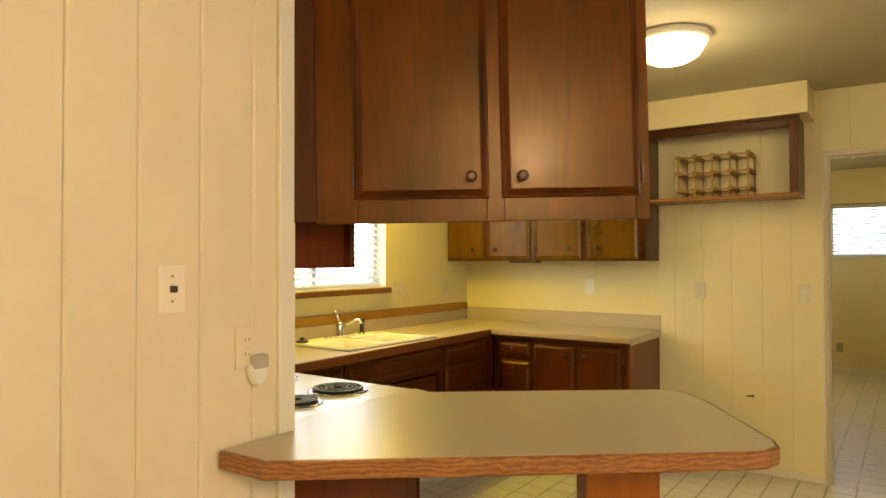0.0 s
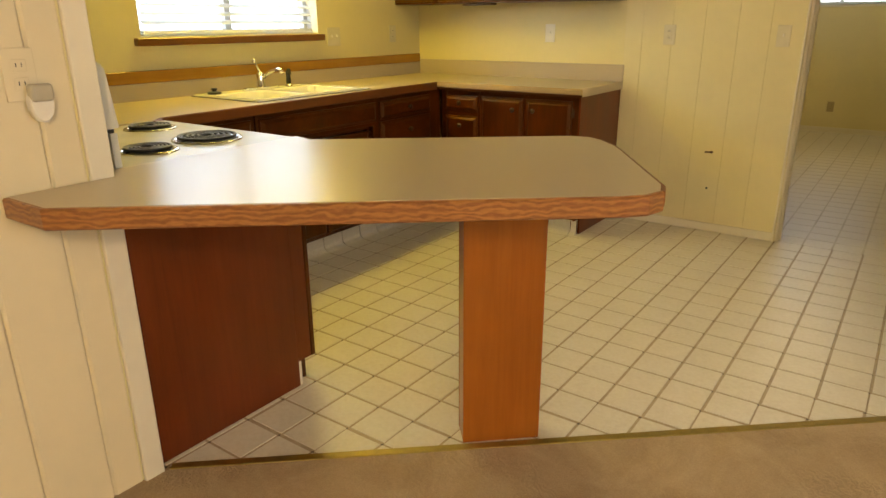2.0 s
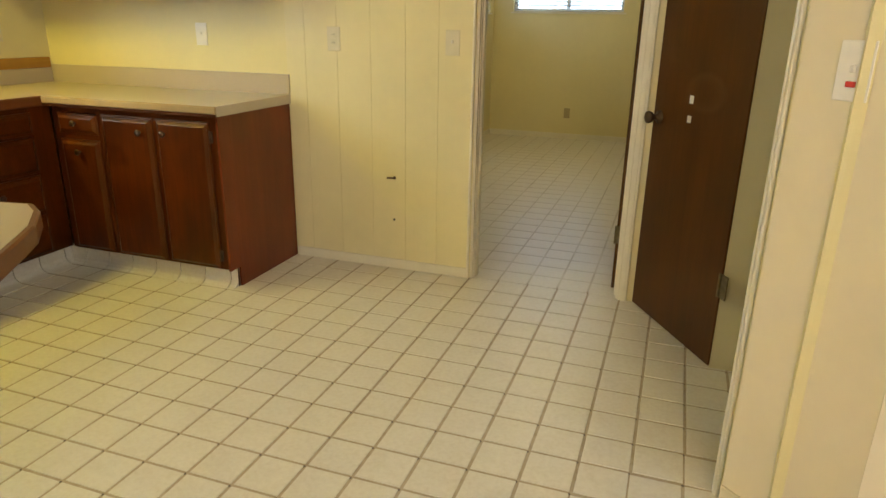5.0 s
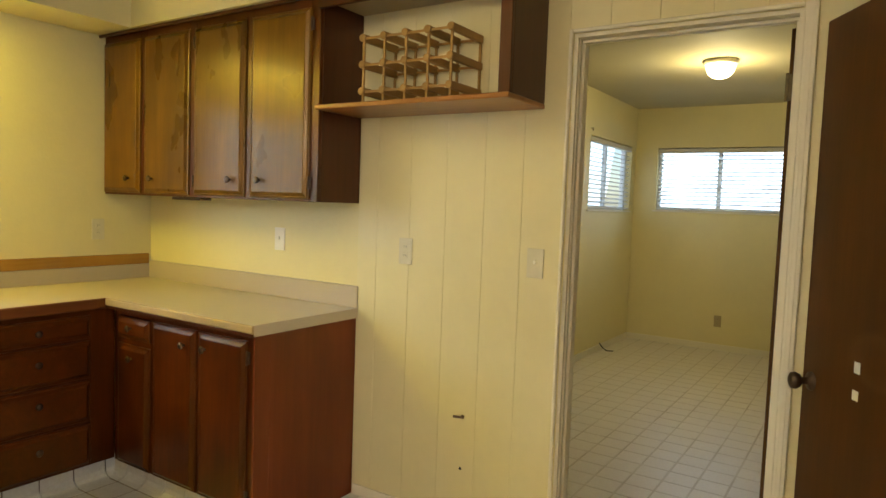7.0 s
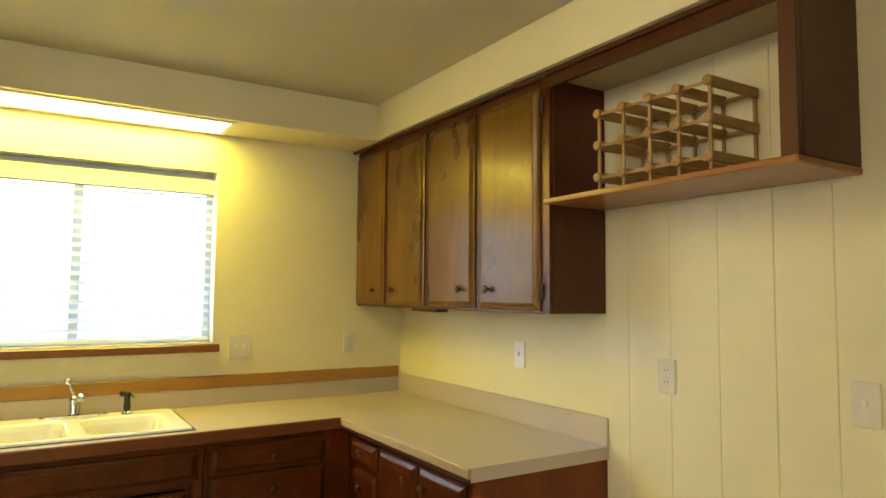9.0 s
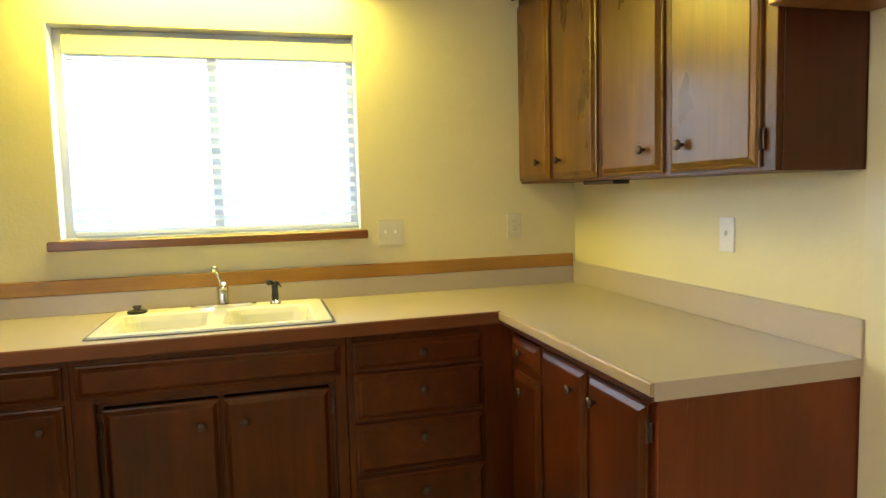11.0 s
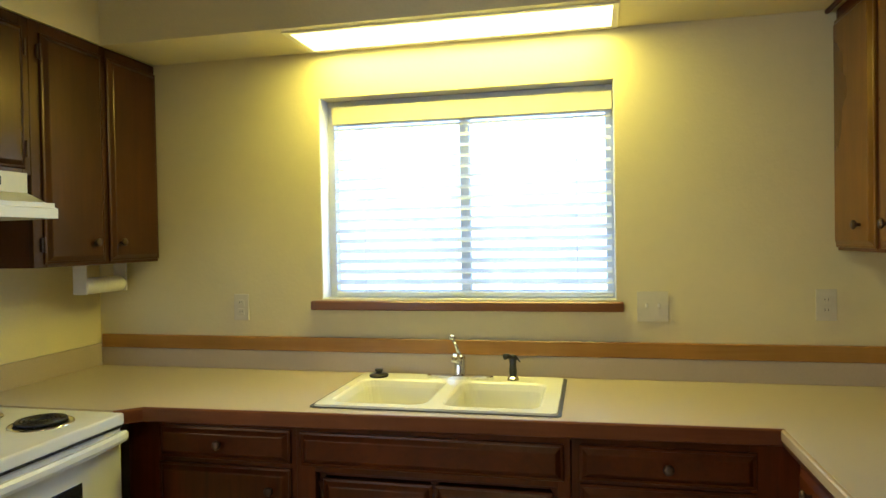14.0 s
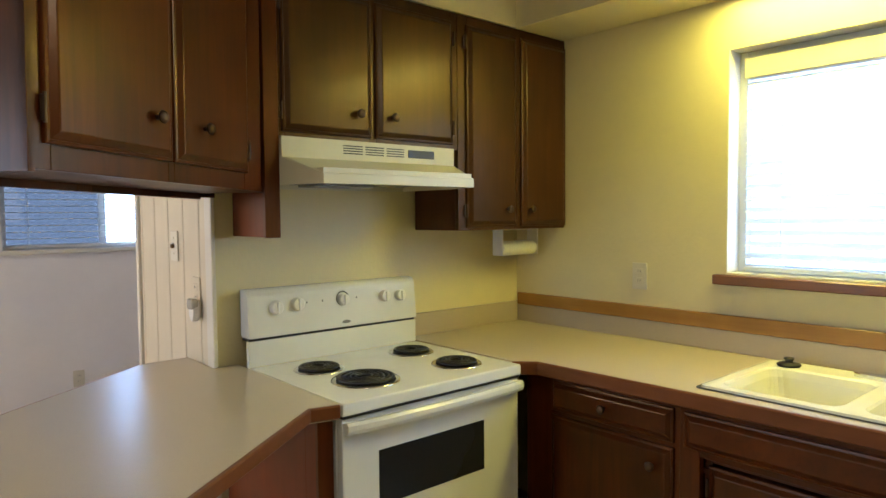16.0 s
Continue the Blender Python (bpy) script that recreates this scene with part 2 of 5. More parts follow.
def ring_worn(m, centre, rx, rz):
    """A faint lighter rubbed ring on a door, about centre in its own coordinates."""
    nt, b = m.node_tree, m.node_tree.nodes["Principled BSDF"]
    tc = nt.nodes.new("ShaderNodeTexCoord")
    mp = nt.nodes.new("ShaderNodeMapping")
    mp.vector_type = "TEXTURE"
    mp.inputs["Location"].default_value = centre
    mp.inputs["Scale"].default_value = (rx, rx, rz)
    nt.links.new(tc.outputs["Object"], mp.inputs["Vector"])
    ln = nt.nodes.new("ShaderNodeVectorMath")
    ln.operation = "LENGTH"
    nt.links.new(mp.outputs[0], ln.inputs[0])
    f = ramp(nt, ln.outputs["Value"], [(0.35, (0, 0, 0)), (0.78, (0.13, 0.13, 0.13)), (1.1, (0, 0, 0))])
    src = b.inputs["Base Color"].links[0].from_socket
    nt.links.new(mix(nt, f, src, (0.26, 0.15, 0.07)), b.inputs["Base Color"])
    return m


OAK = oak("red_oak_edge")
EDGEW = wood("brown_worktop_edge", (0.20, 0.065, 0.018), (0.11, 0.030, 0.010), "y", 0.4, coat=0.2, blotch=0.3)
LAM = laminate()
TILE, GROUT, GROUT_B, CARPET, GLASS = vinyl_tile(), vinyl_grout(), pale_joint(), carpet(), glass()
ENAMEL = plain("white_enamel", (0.74, 0.73, 0.66), 0.18, 0, 0.03, 6, 0)
ALMOND = plain("almond_enamel", (0.66, 0.63, 0.46), 0.3, 0, 0.04, 6, 0)
SINKW = plain("white_sink", (0.78, 0.76, 0.66), 0.15, 0, 0.02, 6, 0)
# tan outlet plate; also stands for shade on the shelf unit's top board
TPLATE = plain("tan_plate_and_board_shade", (0.42, 0.34, 0.19), 0.4, 0, 0.05, 20, 0)
PPLATE = plain("painted_cream_plate", (0.82, 0.75, 0.58), 0.35, 0, 0.04, 20, 0)
PLATE = plain("ivory_plate", (0.66, 0.61, 0.46), 0.4, 0, 0.04, 20, 0)
WPLATE = plain("white_plate", (0.78, 0.75, 0.68), 0.35, 0, 0.03, 20, 0)
CHROME = plain("chrome", (0.75, 0.75, 0.76), 0.1, 1, 0.03, 20, 0)
BRASS = plain("brass_strip", (0.44, 0.34, 0.12), 0.40, 1, 0.12, 30, 0.05)
BRONZE = plain("antique_bronze", (0.13, 0.085, 0.055), 0.38, 0.9, 0.2, 50, 0.05)
BLACK = plain("black_plastic", (0.02, 0.019, 0.018), 0.3, 0, 0.1, 40, 0)
COIL = plain("black_coil", (0.014, 0.013, 0.013), 0.38, 0.3, 0.1, 60, 0.05)
DGLASS = plain("dark_oven_glass", (0.018, 0.018, 0.02), 0.06, 0, 0.02, 5, 0)
REGISTER = plain("brown_register", (0.055, 0.035, 0.022), 0.5, 0.4, 0.2, 40, 0.05)
def slat_plastic():
    m, nt, b = mat("white_blind")
    b.inputs["Base Color"].default_value = (0.80, 0.80, 0.77, 1)
    b.inputs["Roughness"].default_value = 0.4
    tr = node(nt, "ShaderNodeBsdfTranslucent", i_Color=(0.8, 0.8, 0.76, 1))
    mx = node(nt, "ShaderNodeMixShader", i_Fac=0.5)
    nt.links.new(b.outputs[0], mx.inputs[1])
    nt.links.new(tr.outputs[0], mx.inputs[2])
    nt.links.new(mx.outputs[0], nt.nodes["Material Output"].inputs["Surface"])
    return m


# see-through dark sheet for a guessed screen that dims one pane
def insect_screen():
    m, nt, b = mat("added_dark_screen")
    b.inputs["Base Color"].default_value = (0.03, 0.032, 0.035, 1)
    b.inputs["Roughness"].default_value = 0.7
    tr = node(nt, "ShaderNodeBsdfTransparent")
    mx = node(nt, "ShaderNodeMixShader", i_Fac=0.22)
    nt.links.new(b.outputs[0], mx.inputs[1])
    nt.links.new(tr.outputs[0], mx.inputs[2])
    nt.links.new(mx.outputs[0], nt.nodes["Material Output"].inputs["Surface"])
    return m


SCREEN = insect_screen()
BLIND = slat_plastic()
ALU = plain("white_vinyl_frame", (0.72, 0.73, 0.72), 0.35, 0, 0.03, 8, 0)
VALANCE = plain("matt_cream_headrail", (0.60, 0.57, 0.48), 0.5, 0, 0.04, 12, 0)
PAPER = plain("white_paper_towel", (0.80, 0.78, 0.70), 0.9, 0, 0.04, 60, 0.3)
REDP = plain("red_plastic", (0.55, 0.03, 0.02), 0.35, 0, 0.03, 20, 0)
WHITE_R = plain("white_recess_vinyl", (0.80, 0.79, 0.75), 0.4, 0, 0.03, 8, 0)
GREY = plain("grey_filter", (0.25, 0.25, 0.22), 0.5, 0.6, 0.1, 40, 0.05)
DARKPAINT = plain("dark_gasket", (0.045, 0.042, 0.042), 0.5, 0, 0.1, 40, 0)
CLEAR = plain("cloudy_clear_plastic", (0.72, 0.66, 0.52), 0.10, 0, 0.04, 20, 0)
CLEAR.node_tree.nodes["Principled BSDF"].inputs["Transmission Weight"].default_value = 0.35
GRASS = plain("grass_ground", (0.09, 0.12, 0.045), 0.95, 0, 0.3, 6, 0.4)
LEAF = plain("hedge_leaf", (0.07, 0.11, 0.035), 0.6, 0, 0.3, 12, 0.1)
FENCEW = wood("grey_fence_board", (0.30, 0.25, 0.20), (0.20, 0.16, 0.12), "z", 0.8, coat=0)
G_YEL = glow("fluorescent_diffuser", (1.0, 0.86, 0.32), 5.0)
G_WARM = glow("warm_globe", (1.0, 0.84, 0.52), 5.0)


# ---- mesh helpers ----
WORLD_OF = {}


def thing(name, p, label, category, group="", kind=""):
    e = new(name)
    e.location = p
    e.empty_display_size = 0.05
    WORLD_OF[e] = Matrix.Translation(p)
    return tagged(e, label, category, group, kind)


def part(name, bm, material, parent=None, label="", category="", group="", kind="", smooth=False):
    if parent is not None:
        bm.transform(WORLD_OF[parent].inverted())
    me = bpy.data.meshes.new(name)
    bmesh.ops.recalc_face_normals(bm, faces=bm.faces)
    bm.to_mesh(me)
    bm.free()
    me.materials.append(material)
    if smooth:
        for p in me.polygons:
            p.use_smooth = True
    o = new(name, me)
    if parent is not None:
        o.parent = parent
        WORLD_OF[o] = WORLD_OF[parent]
    else:
        WORLD_OF[o] = Matrix()
    return tagged(o, label, category, group, kind)


class Frame:
    """A local frame: origin, unit along the width (u), outward normal (n), z up."""

    def __init__(self, o, u, n):
        self.o, self.u, self.n = Vector((*o, 0)), Vector((*u, 0)).normalized(), Vector((*n, 0)).normalized()

    def at(self, u, n, z):
        return self.o + self.u * u + self.n * n + Vector((0, 0, z))


FX = Frame((0, 0), (1, 0), (0, 1))


def fbox(bm, F, u0, u1, n0, n1, z0, z1, bev=0.0, seg=1):
    vs = [bm.verts.new(F.at(u, n, z)) for u in (u0, u1) for n in (n0, n1) for z in (z0, z1)]
    fs = [bm.faces.new([vs[i] for i in q]) for q in ((0, 1, 3, 2), (4, 6, 7, 5), (0, 4, 5, 1), (2, 3, 7, 6), (0, 2, 6, 4), (1, 5, 7, 3))]
    if bev:
        es = list({e for f in fs for e in f.edges})
        bmesh.ops.bevel(bm, geom=es, offset=bev, segments=seg, affect="EDGES", profile=0.6)
    return vs


def bx(*spans, bev=0.0, F=FX, seg=1):
    bm = bmesh.new()
    for s in spans:
        fbox(bm, F, *s, bev=bev, seg=seg)
    return bm


def prism(bm, pts, z0, z1, bev=0.0):
    lo = [bm.verts.new((x, y, z0)) for x, y in pts]
    hi = [bm.verts.new((x, y, z1)) for x, y in pts]
    n = len(pts)
    fs = [bm.faces.new(lo[::-1]), bm.faces.new(hi)]
    for i in range(n):
        fs.append(bm.faces.new((lo[i], lo[(i + 1) % n], hi[(i + 1) % n], hi[i])))
    if bev:
        bmesh.ops.bevel(bm, geom=list(fs[1].edges), offset=bev, segments=2, affect="EDGES", profile=0.6)
    return bm


def lathe(bm, profile, m, seg=20):
    """profile: (radius, height) pairs; turned about m's z axis."""
    rings = []
    for r, h in profile:
        if r < 1e-6:
            rings.append([bm.verts.new(m @ Vector((0, 0, h)))])
        else:
            rings.append([bm.verts.new(m @ Vector((r * math.cos(a), r * math.sin(a), h))) for a in [2 * math.pi * i / seg for i in range(seg)]])
    for a, b in zip(rings, rings[1:]):
        for i in range(seg):
            j = (i + 1) % seg
            if len(a) == 1 and len(b) == 1:
                continue
            if len(a) == 1:
                bm.faces.new((a[0], b[i], b[j]))
            elif len(b) == 1:
                bm.faces.new((a[i], b[0], a[j]))
            else:
                bm.faces.new((a[i], a[j], b[j], b[i]))
    return bm


def aim(p, d):
    """A matrix at p whose z axis points along d."""
    return Matrix.Translation(p) @ Vector(d).to_track_quat("Z", "Y").to_matrix().to_4x4()


def tube(bm, pts, r, seg=8):
    pts = [Vector(p) for p in pts]
    rings = []
    for i, p in enumerate(pts):
        d = (pts[min(i + 1, len(pts) - 1)] - pts[max(i - 1, 0)]).normalized()
        q = d.to_track_quat("Z", "Y").to_matrix()
        rr = r[i] if isinstance(r, (list, tuple)) else r
        rings.append([bm.verts.new(p + q @ Vector((rr * math.cos(a), rr * math.sin(a), 0))) for a in [2 * math.pi * k / seg for k in range(seg)]])
    for a, b in zip(rings, rings[1:]):
        for i in range(seg):
            bm.faces.new((a[i], a[(i + 1) % seg], b[(i + 1) % seg], b[i]))
    bm.faces.new(rings[0][::-1])
    bm.faces.new(rings[-1])
    return bm


def torus(bm, c, R, r, seg=36, k=8):
    rings = []
    for i in range(seg):
        a = 2 * math.pi * i / seg
        rings.append([bm.verts.new((c[0] + (R + r * math.cos(b)) * math.cos(a), c[1] + (R + r * math.cos(b)) * math.sin(a), c[2] + r * math.sin(b))) for b in [2 * math.pi * j / k for j in range(k)]])
    for i in range(seg):
        A, B = rings[i], rings[(i + 1) % seg]
        for j in range(k):
            bm.faces.new((A[j], A[(j + 1) % k], B[(j + 1) % k], B[j]))
    return bm


def rrect(cx, cy, hx, hy, r, n=5):
    out = []
    for sx, sy, a0 in ((1, 1, 0), (-1, 1, 90), (-1, -1, 180), (1, -1, 270)):
        for i in range(n + 1):
            a = radians(a0 + 90 * i / n)
            out.append((cx + sx * (hx - r) + r * math.cos(a), cy + sy * (hy - r) + r * math.sin(a)))
    return out


# ---- structure ----
H, HB = 2.50, 2.56
WX, SY, RY = -3.75, 2.117, 5.58
PX = -2.12
LY = -0.72


def wall(name, F, length, z1, thick, holes, material, label):
    """A wall from u = 0 to length, its face on n = 0 and its body behind it, with holes (u0, u1, z0, z1)."""
    us = sorted({0.0, length, *[h[0] for h in holes], *[h[1] for h in holes]})
    zs = sorted({0.0, z1, *[h[2] for h in holes], *[h[3] for h in holes]})
    bm = bmesh.new()
    for a, b in zip(us, us[1:]):
        run = None
        for c, d in zip(zs, zs[1:]):
            hole = any(h[0] < (a + b) / 2 < h[1] and h[2] < (c + d) / 2 < h[3] for h in holes)
            if hole:
                if run:
                    fbox(bm, F, a, b, -thick, 0, *run)
                run = None
            else:
                run = (run[0], d) if run else (c, d)
        if run:
            fbox(bm, F, a, b, -thick, 0, *run)
    return part(name, bm, material, label=label, category="wall", kind="structure")


W1 = (3.245, 4.495, 1.225, 2.105)
F_SINK = Frame((WX, SY - 0.12), (0, 1), (1, 0))
wall("wall_west", F_SINK, 3.465 + 0.24, H, 0.15, [(W1[0] - SY + 0.12, W1[1] - SY + 0.12, W1[2], W1[3])], K_WALL, "cream-painted plaster wall with the sink window")
F_RACK = Frame((WX, RY), (1, 0), (0, -1))
wall("wall_north", F_RACK, 3.95 + 0.09, H + 0.1, 0.11, [(2.718, 3.495, 0, 2.092)], K_WALL, "cream-painted wall with panelling and the doorway to the back room")
F_STOVE = Frame((WX, SY), (1, 0), (0, 1))
wall("wall_stove", F_STOVE, PX - WX - 0.004, H, 0.12, [], K_WALL, "cream-painted wall behind the range")
F_PAN = Frame((PX - 0.012, 1.235), (0, 1), (1, 0))
wall("wall_panelled", F_PAN, SY - 0.124 - 1.235, H, 0.10, [], PANEL, "cream wall under the vertical panelling")
F_ALC = Frame((-4.2, 1.235), (1, 0), (0, -1))
wall("wall_hall", F_ALC, 2.06, H, 0.1, [], LIV, "white wall beside the entry")
F_HW = Frame((-4.2, LY), (0, 1), (1, 0))
wall("wall_hall_end", F_HW, 1.235 - LY, H, 0.1, [], LIV, "white end wall of the entry")
W2 = (-3.10, -1.83, 1.255, 2.05)
F_LIV = Frame((-4.2, LY), (1, 0), (0, 1))
wall("wall_south", F_LIV, 6.9, H, 0.14, [(W2[0] + 4.2, W2[1] + 4.2, W2[2], W2[3])], LIV, "white living room wall with a blinded window")
F_LE = Frame((2.7, LY), (0, 1), (-1, 0))
wall("wall_living_east", F_LE, 3.90 - LY, H, 0.1, [], LIV, "plain cream living room wall")
F_LN = Frame((0.408, 3.905), (1, 0), (0, -1))
wall("wall_living_north", F_LN, 2.287, H, 0.1, [], PANEL, "plain cream living room wall")
EX = 0.158
A0, A1 = Vector((0.158, 4.134)), Vector((0.412, 3.905))
F_DIAG = Frame(A0, A1 - A0, (-0.229, -0.254))
wall("wall_diagonal", F_DIAG, (A1 - A0).length, H, 0.09, [], PANEL, "short diagonal cream wall with a switch")
F_EAST = Frame((EX, 4.138), (0, 1), (-1, 0))
wall("wall_east", F_EAST, RY - 4.138 + 0.1, H, 0.095, [(0.075, 0.862, 0, 2.05)], K_WALL, "cream kitchen wall with the pantry opening")
# pantry behind the opening
part("wall_pantry", bx((EX + 0.8, EX + 0.9, 4.02, 5.06, 0, H), (EX + 0.096, EX + 0.8, 5.002, 5.06, 0, H), (EX + 0.1, EX + 0.8, 4.02, 4.08, 0, H)), K_WALL, label="cream pantry walls", category="wall", kind="structure")
# back room
BW, BN = -2.298, 10.536
F_BW = Frame((BW, 5.69), (0, 1), (1, 0))
wall("wall_back_west", F_BW, BN - 5.69 + 0.12, HB, 0.12, [(9.13 - 5.69, 10.38 - 5.69, 1.435, 2.13)], K_WALL, "cream back room wall with a short window")
F_BN = Frame((BW, BN), (1, 0), (0, -1))
wall("wall_back_north", F_BN, 3.4, HB, 0.12, [(-2.055 - BW, -0.785 - BW, 1.455, 2.125)], K_WALL, "cream back room wall with a wide window")
wall("wall_back_closet", Frame((-0.505, 9.15), (1, 0), (0, -1)), 1.5, HB, 1.3, [], PANEL, "cream closet wall in the back room")
wall("wall_back_east", Frame((1.0, 5.69), (0, 1), (-1, 0)), 5.0, HB, 0.1, [], K_WALL, "cream back room wall")
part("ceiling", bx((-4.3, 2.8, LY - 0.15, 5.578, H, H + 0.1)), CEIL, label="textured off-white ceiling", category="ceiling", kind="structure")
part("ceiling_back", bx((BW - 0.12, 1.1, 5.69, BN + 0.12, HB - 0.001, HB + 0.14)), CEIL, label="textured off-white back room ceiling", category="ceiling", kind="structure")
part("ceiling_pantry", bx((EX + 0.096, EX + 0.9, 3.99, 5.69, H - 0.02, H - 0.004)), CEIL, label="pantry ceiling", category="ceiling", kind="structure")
# soffits over the cabinets
SB = 2.304
LX0, LX1, LY0, LY1 = -3.728, -3.458, 3.235, 4.497
part("soffit_sink", bx((WX + 0.002, LX0, 2.43, 5.235, SB, H - 0.002), (LX1, -3.41, 2.43, 5.235, SB, H - 0.002), (LX0, LX1, 2.43, LY0, SB, H - 0.002), (LX0, LX1, LY1, 5.235, SB, H - 0.002), (LX0, LX1, LY0, LY1, SB + 0.06, H - 0.002)), K_WALL, label="cream soffit over the sink", category="soffit", kind="structure")
part("soffit_rack", bx((WX + 0.002, -1.085, 5.235, RY - 0.002, SB + 0.002, H - 0.002)), K_WALL, label="cream soffit over the wall cabinets", category="soffit", kind="structure")
part("soffit_stove", bx((WX + 0.002, PX, SY + 0.002, 2.43, SB + 0.004, H - 0.002)), K_WALL, label="cream soffit over the range cabinets", category="soffit", kind="structure")

# diagonal line between tiles and carpet
D0, D1 = Vector((-2.112, 2.155)), Vector((0.150, 4.134))
DU = (D1 - D0).normalized()
DN = Vector((-DU.y, DU.x))
F_DIV = Frame(D0, DU, DN)


def beyond(p, o, n):
    return (Vector(p) - o).dot(n)


def clip(poly, o, n):
    out = []
    for i, p in enumerate(poly):
        q = poly[(i + 1) % len(poly)]
        a, b = beyond(p, o, n), beyond(q, o, n)
        if a >= 0:
            out.append(p)
        if a * b < 0:
            t = a / (a - b)
            out.append((p[0] + (q[0] - p[0]) * t, p[1] + (q[1] - p[1]) * t))
    return out


def poly_slab(name, poly, z0, z1, material, label):
    return part(name, prism(bmesh.new(), poly, z0, z1), material, label=label, category="floor", kind="structure")


floor = poly_slab("floor", [(-3.9, 2.0), (-2.12, 2.0), (-2.12, 2.14), tuple(D1), (EX + 0.9, 4.15), (EX + 0.9, 5.62), (-0.1, 5.62), (-3.9, 5.62)], -0.1, -0.0025, GROUT, "cream square-patterned vinyl floor, worn")
floor_back = poly_slab("floor_back", [(-2.45, 5.6205), (1.1, 5.6205), (1.1, 10.7), (-2.45, 10.7)], -0.1, -0.0015, GROUT_B, "cream vinyl floor of the back room with faint worn joints")
poly_slab("floor_carpet", [(-4.3, LY - 0.1), (2.8, LY - 0.1), (2.8, 4.0), (0.45, 4.0), (0.27, 4.06), (0.150, 4.132), (-2.112, 2.153), (-2.20, 1.9), (-2.20, 1.27), (-4.3, 1.27)], -0.1, 0.006, CARPET, "tan carpet with brushed tracks")

# brass threshold strip
bm = bmesh.new()
L = (D1 - D0).length
fbox(bm, F_DIV, 0.0, L - 0.005, -0.016, 0.014, -0.002, 0.010, 0.004, 2)
strip = part("threshold_strip", bm, BRASS, label="worn brass strip between carpet and vinyl", category="threshold", kind="structure")

# trim
def casing(name, F, u0, u1, z1, w=0.055, label="white moulded door casing", floor_z=0.0):
    bm = bmesh.new()
    for k, (a, b, t) in enumerate(((0.0, 0.018, 0.012), (0.018, 0.036, 0.018), (0.036, w, 0.012))):
        fbox(bm, F, u0 - b, u0 - a, 0.0, t, floor_z, z1 + b, 0.003)
        fbox(bm, F, u1 + a, u1 + b, 0.0, t, floor_z, z1 + b, 0.003)
        fbox(bm, F, u0 - a, u1 + a, 0.0, t - 0.0005, z1 + a, z1 + b, 0.003)
    return part(name, bm, TRIM, label=label, category="trim", kind="structure")


def jamb(name, F, u0, u1, z1, thick, label, material=None):
    bm = bmesh.new()
    fbox(bm, F, u0, u0 + 0.014, -thick - 0.004, 0.004, 0, z1 - 0.014)
    fbox(bm, F, u1 - 0.014, u1, -thick - 0.004, 0.004, 0, z1 - 0.014)
    fbox(bm, F, u0, u1, -thick - 0.004, 0.004, z1 - 0.014, z1)
    return part(name, bm, material or TRIM, label=label, category="trim", kind="structure")


bm = bmesh.new()
fbox(bm, F_RACK, 2.702, 2.7165, 0.0105, 0.024, 0.0, 2.108, 0.004)
fbox(bm, F_RACK, 3.496, 3.535, 0.0105, 0.022, 0.0, 2.108, 0.003)
fbox(bm, F_RACK, 3.508, 3.522, 0.0215, 0.025, 0.0, 2.108, 0.001)
fbox(bm, F_RACK, 2.717, 3.4955, 0.0105, 0.024, 2.093, 2.108, 0.004)
part("trim", bm, TRIM, label="slim white casing of the back room doorway", category="trim", kind="structure")
jamb("trim", F_RACK, 2.718, 3.495, 2.092, 0.11, "white jamb of the back room doorway")
bm = bmesh.new()
fbox(bm, F_RACK, 2.7325, 2.745, -0.075, -0.040, 0.001, 2.065, 0.002)
fbox(bm, F_RACK, 3.468, 3.4805, -0.075, -0.040, 0.001, 2.065, 0.002)
fbox(bm, F_RACK, 2.7325, 3.4805, -0.075, -0.040, 2.0655, 2.0775, 0.002)
fbox(bm, F_RACK, 2.7325, 2.737, -0.020, -0.012, 0.001, 2.075, 0.001)
part("trim", bm, TRIM, label="white door stop in the back room doorway", category="trim", kind="structure")
casing("trim", F_EAST, 0.075, 0.862, 2.05, 0.05)
jamb("trim", F_EAST, 0.075, 0.862, 2.05, 0.095, "yellowed cream jamb of the pantry opening", KPANEL)
part("trim", bx((PX - 0.004, PX + 0.012, SY - 0.045, SY + 0.016, 0, H - 0.002), bev=0.003), TRIM, label="white corner trim at the panelling's end", category="trim", kind="structure")
part("trim", bx((PX - 0.1, PX + 0.012, 1.228, 1.262, 0, H - 0.002), bev=0.003), TRIM, label="white corner trim at the panelling's end", category="trim", kind="structure")
part("baseboard", bx((-2.075, -1.049, RY - 0.014, RY - 0.001, 0.001, 0.055), bev=0.003), TRIM, label="low cream baseboard", category="baseboard", kind="structure")
bm = bmesh.new()
fbox(bm, F_DIAG, 0.0, (A1 - A0).length, 0.0, 0.010, 0.0, 0.07, 0.003)
fbox(bm, F_LN, 0.012, 2.25, 0.0, 0.010, 0.0, 0.07, 0.003)
fbox(bm, F_LIV, 1.0, 6.8, 0.0, 0.010, 0.0, 0.07, 0.003)
part("baseboard", bm, PANEL, label="low cream baseboard above the carpet", category="baseboard", kind="structure")
bm = bx((BW, BW + 0.012, 5.7, BN, 0, 0.06), (BW, -0.505, BN - 0.012, BN, 0, 0.06), (-0.505, 1.0, 9.138, 9.15, 0, 0.06))
part("baseboard", bm, TRIM, label="low white baseboard of the back room", category="baseboard", kind="structure")

